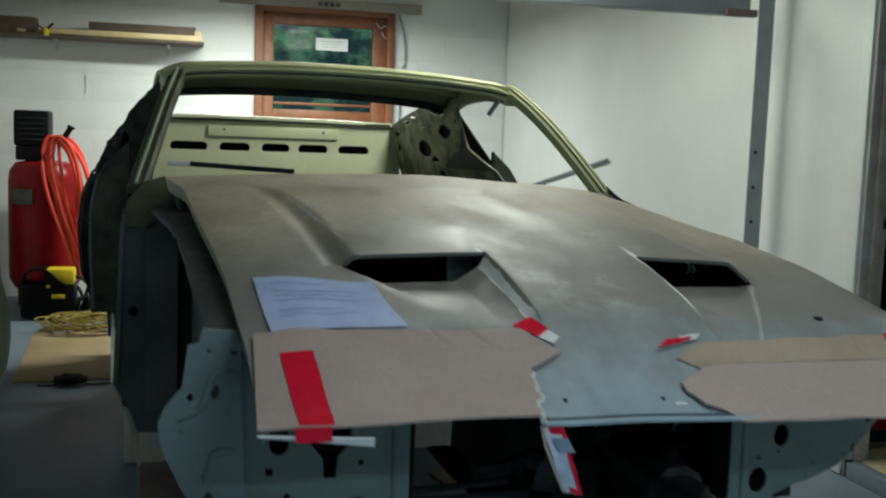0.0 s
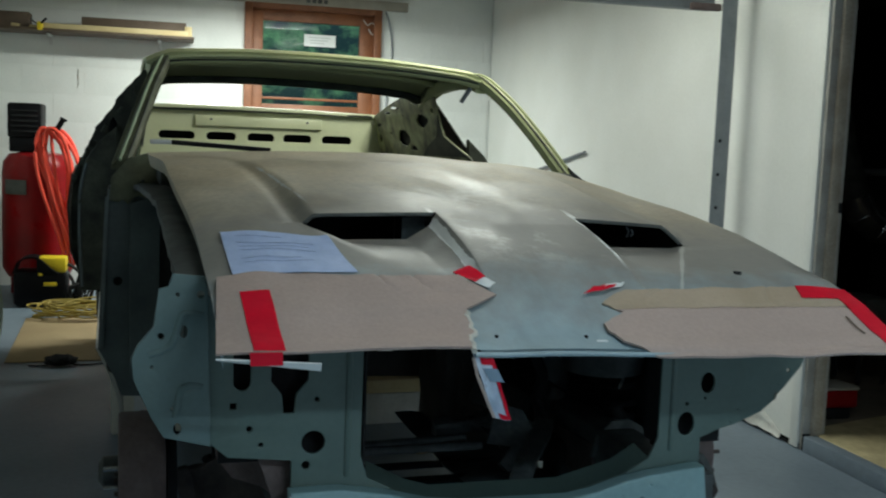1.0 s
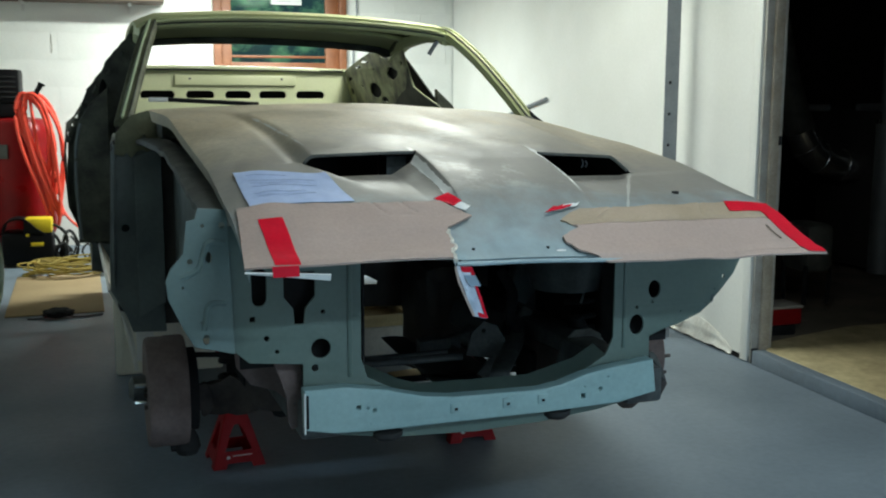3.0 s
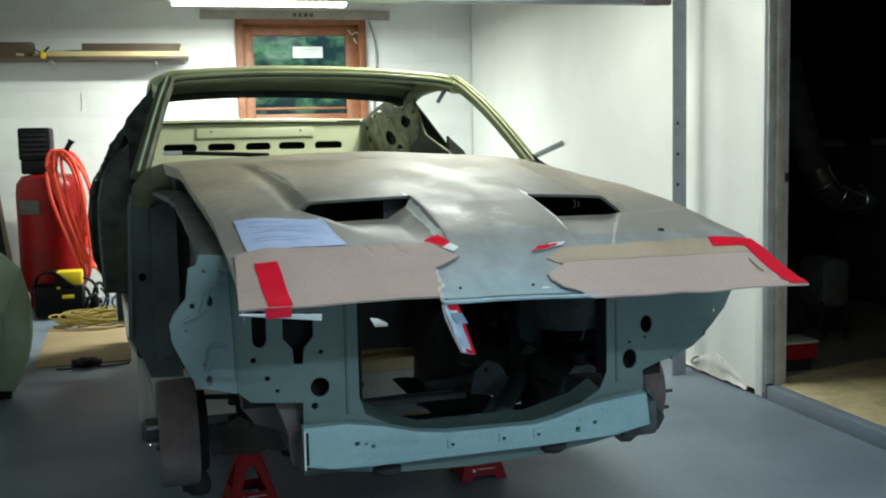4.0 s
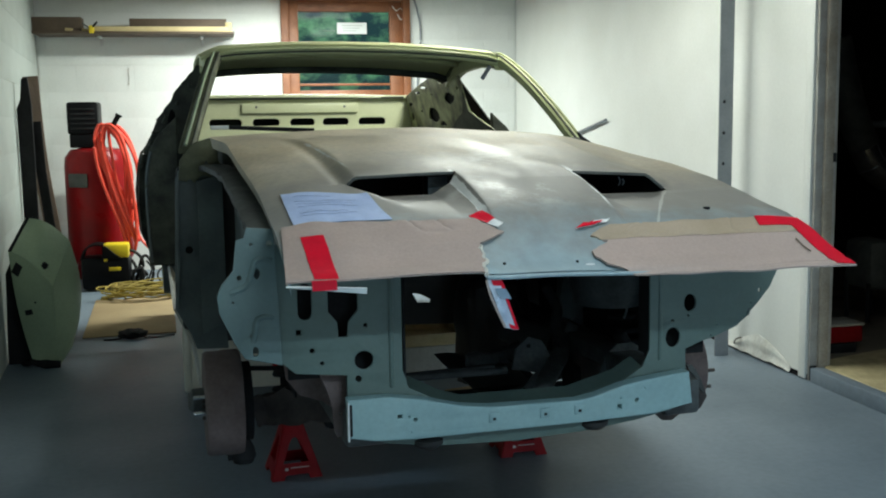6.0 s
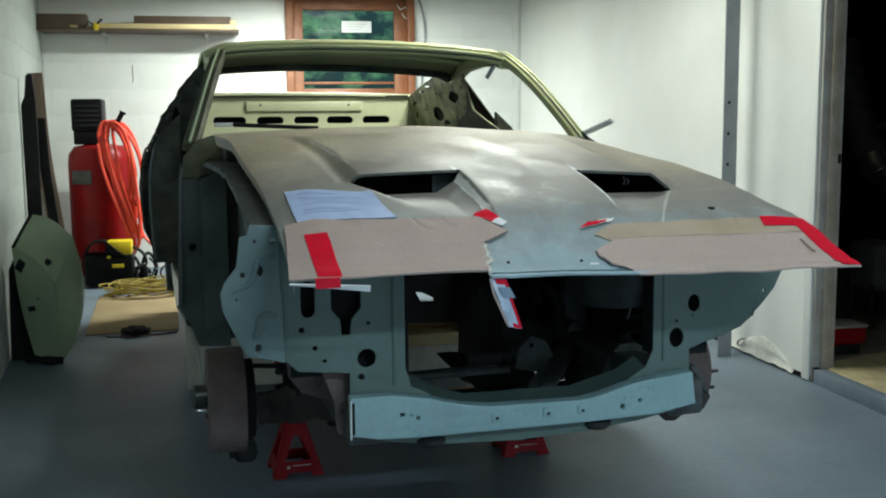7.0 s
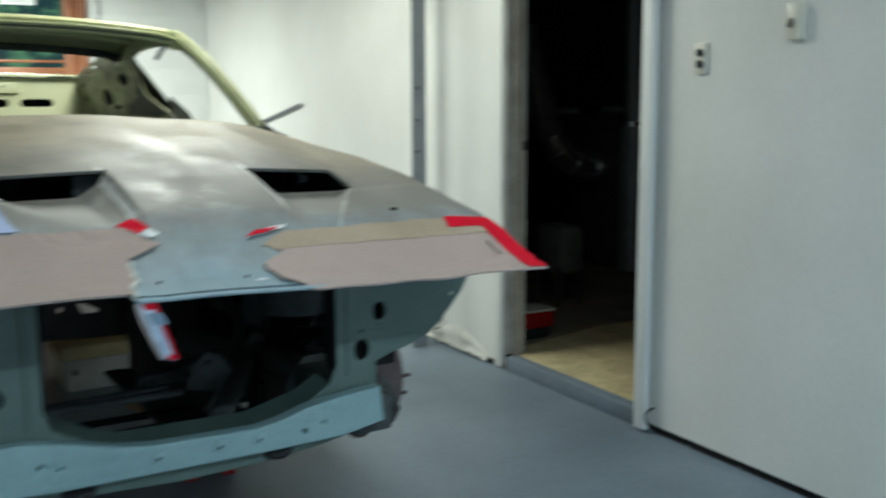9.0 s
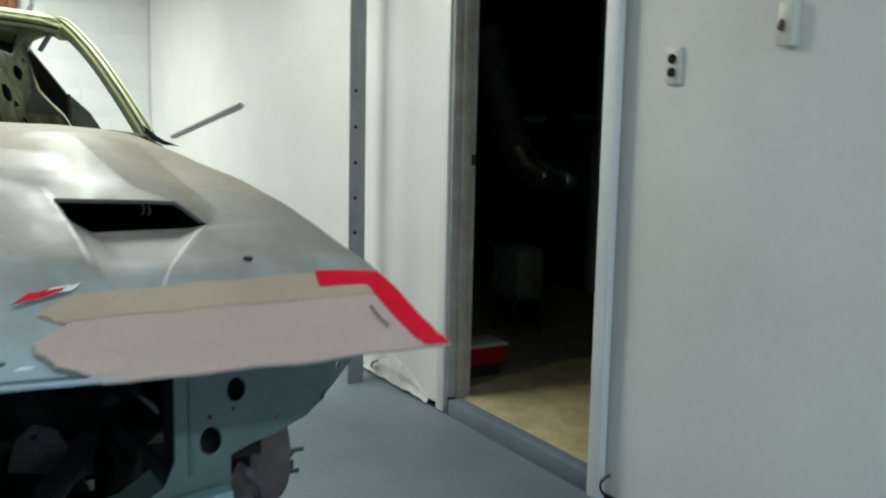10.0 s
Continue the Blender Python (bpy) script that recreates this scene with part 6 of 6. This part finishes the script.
def charger():
    c = thing("charger", "black and yellow workshop charger on the floor", "charger", pose(-0.42, 7.08, 0))
    part("case", new_box((0.025, 0, 0.125), (0.33, 0.22, 0.23), 0.03), PLASTIC, c)
    part("hood", sheet(lambda x, y: Vector((x, y, 0.225 + 0.11 * max(0.0, 1 - ((x + 0.03) / 0.115) ** 2) ** 0.5)), [-0.145 + 0.023 * k for k in range(11)], [-0.10, -0.05, 0.0, 0.06], 0.012), PLASTIC, c, "black moulded top")
    part("lid", new_box((0.100, -0.03, 0.282), (0.172, 0.15, 0.100), 0.014), YELLOW, c, "yellow lid")
    part("lid_grip", put(plate([(0.01, 0.335), (0.01, 0.235), (0.135, 0.232), (0.09, 0.262), (0.05, 0.302)], [], 0.012, 0.003), pose(0, -0.108, 0) @ FACE), PLASTIC, c, "black grip cut across the lid")
    part("stripe", new_box((0.09, -0.113, 0.158), (0.080, 0.006, 0.026), 0.003), YELLOW, c)
    part("badge", new_box((0.03, -0.113, 0.222), (0.025, 0.006, 0.018), 0.003), YELLOW, c)
    part("wheel", put(lathe(bmesh.new(), [(0.05, -0.02), (0.065, -0.015), (0.065, 0.015), (0.05, 0.02)], None, 20), pose(0.19, 0.02, 0.066, 0, 90, 0)), RUBBER, c)
    rng = random.Random(8)
    for k in range(6):
        r, q = rng.uniform(0.045, 0.11), rng.random() * 6
        pts = [(0.245 + 0.012 * k * (-1) ** k + 0.6 * r * math.cos(2 * math.pi * i / 24), -0.07 + 0.02 * k, 0.02 + 1.15 * r * (1 + math.sin(2 * math.pi * i / 24)) + 0.012 * math.sin(6 * math.pi * i / 24 + q)) for i in range(24)]
        part("lead", pipe(bmesh.new(), pts, 0.011, 8, True), RUBBER, c, "black lead in loose loops")
    part("lead", pipe(bmesh.new(), curve([(0.30, -0.05, 0.20), (0.335, -0.05, 0.14), (0.31, -0.06, 0.05), (0.36, -0.06, 0.012), (0.41, -0.02, 0.04), (0.43, 0.02, 0.1), (0.40, 0.03, 0.13), (0.37, 0.0, 0.08), (0.42, -0.05, 0.012)], 6), 0.007, 8), RUBBER, c)


charger()


def coil(name, label, x, y, mat_, n, r0, rw, seed):
    c = thing(name, label, "cable")
    rng = random.Random(seed)
    for k in range(n):
        r = r0 + rw * rng.random()
        ox, oy, h = rng.uniform(-0.02, 0.02), rng.uniform(-0.02, 0.02), 0.012 + 0.06 * k / n
        p = rng.random() * 6
        w = [1 + 0.16 * math.sin(2 * math.pi * i / 30 * (2 + k % 3) + p) + 0.06 * math.sin(2 * math.pi * i / 30 * 5 + 2 * p) for i in range(30)]
        pts = [(x + ox + 1.25 * r * w[i] * math.cos(2 * math.pi * i / 30), y + oy + r * w[i] * math.sin(2 * math.pi * i / 30), h + 0.018 * math.sin(4 * math.pi * i / 30 + p) + 0.018) for i in range(30)]
        part("loop", pipe(bmesh.new(), pts, 0.005, 6, True), mat_, c)
    part("tail", pipe(bmesh.new(), curve([(x - 0.15, y - 0.02, 0.02), (x - 0.24, y + 0.02, 0.008), (x - 0.29, y - 0.04, 0.008), (x - 0.22, y - 0.09, 0.008)], 6), 0.006, 6), mat_, c)


coil("cable_coil", "coil of yellow extension cable on the floor", -0.10, 6.62, ROPE, 14, 0.12, 0.10, 3)
solid("cardboard_mat", new_box((-0.14, 5.95, 0.004), (0.50, 1.25, 0.006), 0.001, pose(0, 0, 0, 0, 0, 3)), CARD2, "tan sheet of cardboard lying flat on the floor", "cardboard")
bm = bmesh.new()
bmesh.ops.create_icosphere(bm, subdivisions=3, radius=1.0)
for v in bm.verts:
    k = 1 + 0.35 * noise.noise(v.co * 2.3)
    v.co = Vector((v.co.x * 0.075 * k, v.co.y * 0.05 * k, max(-0.02, v.co.z * 0.03 * k)))
rg = thing("rag", "dark rag with trailing strings on the floor", "rag", pose(-0.085, 5.24, 0.027))
part("cloth", bm, BLACK, rg)
part("string", pipe(bmesh.new(), curve([(0.06, 0.0, -0.022), (0.12, -0.01, -0.022), (0.17, 0.01, -0.022), (0.22, 0.03, -0.022)], 5), 0.004, 6), BLACK, rg)
part("string", pipe(bmesh.new(), curve([(-0.06, 0.0, -0.022), (-0.11, -0.02, -0.022), (-0.15, -0.01, -0.022)], 5), 0.004, 6), BLACK, rg)

solid("leaning_board", beam(bmesh.new(), curve([(-0.60, 6.42, 0.0), (-0.645, 6.47, 0.45), (-0.715, 6.54, 0.95), (-0.752, 6.60, 1.48)], 5), 0.095, 0.025), mat("reddish plank", (0.17, 0.115, 0.085), 0.7, scale=8), "brown wooden plank leaning against the wall", "plank", group="boards leaning against the side wall")
bm = plate([(-0.71, 1.44), (-0.682, 1.45), (-0.667, 1.30), (-0.665, 1.0), (-0.672, 0.0), (-0.742, 0.0), (-0.742, 0.6), (-0.744, 1.02), (-0.745, 1.265), (-0.722, 1.32)], [], 0.02, 0.003)
solid("leaning_board", put(bm, pose(0, 6.05, 0) @ FACE), BLACK, "black shaped board standing against the wall", "plank", group="boards leaning against the side wall")
solid("leaning_board", beam(bmesh.new(), [(-0.655, 6.12, 1.19), (-0.640, 6.10, 0.89), (-0.600, 6.07, 0.53), (-0.545, 6.04, 0.0)], 0.055, 0.02), BLACK, "narrow black board standing against the wall", "plank", group="boards leaning against the side wall")


def loose_fender():
    """A creased pale green body panel stood on the floor against the wall."""
    c = thing("loose_fender", "pale green creased body panel standing against the wall", "body panel")

    def face(name, p00, p10, p11, p01, bulge, label="", swell=0.0, swell2=0.0, rise0=0.0, rise1=0.0):
        p00, p10, p11, p01 = Vector(p00), Vector(p10), Vector(p11), Vector(p01)
        n = (p10 - p00).cross(p01 - p00).normalized()
        if n.y > 0:
            n = -n
        def f(a, b):
            p = p00.lerp(p10, a).lerp(p01.lerp(p11, a), b)
            p.x += swell * a * math.sin(math.pi * b) - swell2 * (1 - a) * math.sin(math.pi * b)
            p.z += math.sin(math.pi * a) * (rise0 * (1 - b) + rise1 * b)
            return p + n * (bulge * 16 * a * (1 - a) * b * (1 - b))
        part(name, sheet(f, [k / 10 for k in range(11)], [k / 10 for k in range(11)], 0.005), PALE, c, label)
        return f
    top = face("top_face", (-0.579, 4.66, 0.572), (-0.377, 4.55, 0.415), (-0.324, 4.78, 0.602), (-0.515, 4.80, 0.715), 0.012, "", 0.0, 0.0, 0.03, 0.03)
    side = face("outer_face", (-0.390, 4.68, 0.0), (-0.330, 4.72, 0.09), (-0.324, 4.78, 0.602), (-0.377, 4.55, 0.415), 0.04, "", 0.048)
    low = face("inner_face", (-0.506, 4.66, 0.05), (-0.390, 4.68, 0.0), (-0.377, 4.55, 0.415), (-0.579, 4.66, 0.572), 0.03, "shaded lower face", 0.0, 0.012, 0.0, 0.03)
    for f, a, b, w, h, turn in ((low, 0.16, 0.86, 0.044, 0.058, 32), (low, 0.30, 0.48, 0.042, 0.026, -12), (low, 0.52, 0.62, 0.010, 0.010, 0), (top, 0.76, 0.12, 0.026, 0.052, 35)):
        part("cut_out", new_box((0, 0, 0), (w, 0.016, h), 0.003, Matrix.Translation(f(a, b)) @ pose(0, 0, 0, 0, turn, -28)), BLACK, c, "dark cut-out")
    part("dark_edge", beam(bmesh.new(), [top(0.0, k / 6) + Vector((0.004, -0.006, 0.002)) for k in range(7)], 0.016, 0.010), BLACK, c, "black strip along the fold")
    # shade inside the panel, painted as a flat black plate
    part("inner_shade", put(plate([(-0.592, 0.515), (-0.622, 0.45), (-0.634, 0.0), (-0.41, 0.0), (-0.44, 0.3), (-0.54, 0.5)], [], 0.010, 0.002), pose(0, 4.775, 0) @ FACE), BLACK, c, "black plate standing for the shaded inside")
    part("bent_lip", beam(bmesh.new(), [(-0.545, 4.70, 0.016), (-0.50, 4.655, 0.03), (-0.44, 4.64, 0.02), (-0.375, 4.645, 0.012)], 0.045, 0.024), BLACK, c, "black bent foot")


loose_fender()

# window in the left wall
w1 = thing("window_1", "small pale window in the side wall with a white sill", "window", LEFT, kind="structure")
part("pane", new_box((-0.12, (WY0 + WY1) / 2, (WZ0 + WZ1) / 2), (0.01, WY1 - WY0, WZ1 - WZ0)), DAY, w1)
part("window_sill", new_box((-0.04, (WY0 + WY1) / 2, WZ0 - 0.012), (0.14, WY1 - WY0 + 0.06, 0.024), 0.004), TRIM, w1)
part("window_frame", new_box((-0.09, WY1 - 0.02, (WZ0 + WZ1) / 2), (0.04, 0.04, WZ1 - WZ0), 0.004), TRIM, w1)

# ---- under the car ----
pb = thing("storage_bin", "pale beige storage bin standing on the floor under the car", "storage bin", pose(0.445, 4.13, 0, 0, 0, 2))
part("body", new_box((0, 0, 0.20), (0.44, 0.28, 0.40), 0.012), BEIGE, pb)
part("rim", new_box((0, 0, 0.405), (0.46, 0.31, 0.03), 0.008), BEIGE, pb)
part("side_tab", new_box((-0.10, -0.145, 0.13), (0.07, 0.012, 0.14), 0.004), WHITEPLASTIC, pb, "white side tab")
part("corner_rib", new_box((-0.205, -0.14, 0.20), (0.03, 0.012, 0.38), 0.004), BEIGE, pb)
wb = CAR @ pose(0.37, 2.40, 0)
ub = thing("white_box", "low dusty grey white drawer box on the floor under the car", "box", wb)
part("body", new_box((0, 0, 0.065), (0.36, 0.30, 0.13), 0.006), DRAWER, ub)
part("knob", rod(bmesh.new(), (-0.15, -0.15, 0.08), (-0.15, -0.165, 0.08), 0.012, 10), DARK, ub)
solid("wood_tray", box(box(box(new_box((0, -0.01, 0.012), (0.40, 0.28, 0.024), 0.003), (0, -0.15, 0.040), (0.40, 0.02, 0.035), 0.003), (0.17, -0.01, 0.044), (0.06, 0.26, 0.035), 0.003), (0, 0.13, 0.050), (0.40, 0.02, 0.055), 0.003), PINE, "pale wooden tray on the white box", "tray", wb @ pose(0, 0, 0.131))
solid("paper_scrap", new_box((0, 0, 0.004), (0.22, 0.12, 0.006), 0.001), CARD2, "tan cardboard scrap on the floor under the car", "cardboard", CAR @ pose(0.45, 1.9, 0, 0, 0, 12))
solid("paper_scrap", new_box((0, 0, 0.003), (0.10, 0.08, 0.004), 0.001), PAPER, "white paper scrap on the floor under the car", "paper", CAR @ pose(0.62, 1.95, 0, 0, 0, 30))

# ---- boiler room ----
def duct():
    d = thing("heating_duct", "dull galvanised round duct with an elbow", "duct")
    pts = curve([(4.12, 5.2, 1.62), (4.2, 5.2, 1.32), (4.31, 5.2, 1.03), (4.40, 5.2, 0.86), (4.50, 5.2, 0.78), (4.66, 5.2, 0.735), (4.80, 5.2, 0.727)], 6)
    # straight run darkened by colour so that only the elbow gleams
    part("pipe", pipe(bmesh.new(), pts[:16], 0.093, 18), DUSTY, d, "straight run coloured dark for its dimness")
    part("elbow", pipe(bmesh.new(), pts[14:], 0.095, 18), DUCT, d, "shiny crinkled elbow")
    for p, q in ((pts[18], pts[19]), (pts[24], pts[25]), (pts[30], pts[31])):
        a, b = Vector(p), Vector(q)
        part("seam", rod(bmesh.new(), a, a + (b - a).normalized() * 0.02, 0.102, 18), DUCT, d)
    part("pipe", rod(bmesh.new(), (4.835, 5.0, 0.98), (4.835, 5.0, 1.9), 0.050, 18), STEEL, d)
    part("pipe", rod(bmesh.new(), (4.845, 5.0, 0.06), (4.845, 5.0, 1.0), 0.080, 18), STEEL, d)
    part("branch", rod(bmesh.new(), (4.36, 5.25, 1.097), (4.58, 5.25, 1.098), 0.022, 12), STEEL, d)
    part("branch", rod(bmesh.new(), (4.80, 5.25, 1.100), (5.0, 5.25, 1.102), 0.024, 12), STEEL, d)
    part("band", rod(bmesh.new(), (4.835, 5.0, 1.0), (4.835, 5.0, 1.03), 0.07, 18), CHROME, d)


duct()
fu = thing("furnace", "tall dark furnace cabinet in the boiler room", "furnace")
part("cabinet", new_box((5.05, 5.3, 0.58), (0.55, 0.6, 1.0), 0.015), UNLIT, fu)
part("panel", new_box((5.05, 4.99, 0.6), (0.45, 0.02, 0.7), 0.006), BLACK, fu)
wt = thing("wash_tub", "dull grey wash tub on thin legs", "tub")
part("basin", new_box((3.76, 4.26, 0.38), (0.17, 0.24, 0.26), 0.04), DUSTY, wt)
for a in (-1, 1):
    for b in (-1, 1):
        part("leg", rod(bmesh.new(), (3.76 + a * 0.07, 4.26 + b * 0.09, 0.08), (3.76 + a * 0.075, 4.26 + b * 0.10, 0.29), 0.012, 8), BLACK, wt)
rb = thing("red_box", "red storage box with a white lid on the plywood floor", "storage box")
part("body", new_box((3.235, 3.76, 0.141), (0.20, 0.15, 0.080), 0.012), RED, rb)
part("base", new_box((3.225, 3.76, 0.075), (0.17, 0.13, 0.05), 0.010), BLACK, rb, "dark base under the box")
part("lid", new_box((3.225, 3.76, 0.187), (0.225, 0.16, 0.014), 0.005, pose(0, 0, 0, 0, 0, 0)), GREYBOARD, rb, "dusty pale lid")

# ---- blocks of the back and left walls ----
BW, BH = 0.436, 0.203


def block_mesh(w, material, made={}):
    if (w, material.name) not in made:
        bm = new_box((0, 0, 0), (w - 0.0011, 0.006, BH - 0.0008), 0.0004)
        me = bpy.data.meshes.new("block")
        bmesh.ops.recalc_face_normals(bm, faces=bm.faces[:])
        bm.to_mesh(me)
        bm.free()
        me.materials.append(material)
        made[w, material.name] = me
    return made[w, material.name]


def course(parent, m, material, spans):
    """Blocks in running bond over the spans (x0, x1) that spans(z) leaves solid."""
    for r in range(int(ZC / BH)):
        z = (r + 0.5) * BH
        x = -7.4 - (0.5 * BW if r % 2 else 0.0)
        while x < 3.0:
            for x0, x1 in spans(z):
                lo, hi = max(x, x0), min(x + BW, x1)
                if hi - lo > 0.02:
                    ob = new("block", block_mesh(round(hi - lo, 3), material))
                    ob.parent = parent
                    ob.matrix_basis = m @ pose((lo + hi) / 2, 0, z)
            x += BW


course(wall_back, pose(0, YB + 0.0085, 0), BLOCK, lambda z: ((-0.915, DX0 - 0.004), (DX1 + 0.004, 2.9)))
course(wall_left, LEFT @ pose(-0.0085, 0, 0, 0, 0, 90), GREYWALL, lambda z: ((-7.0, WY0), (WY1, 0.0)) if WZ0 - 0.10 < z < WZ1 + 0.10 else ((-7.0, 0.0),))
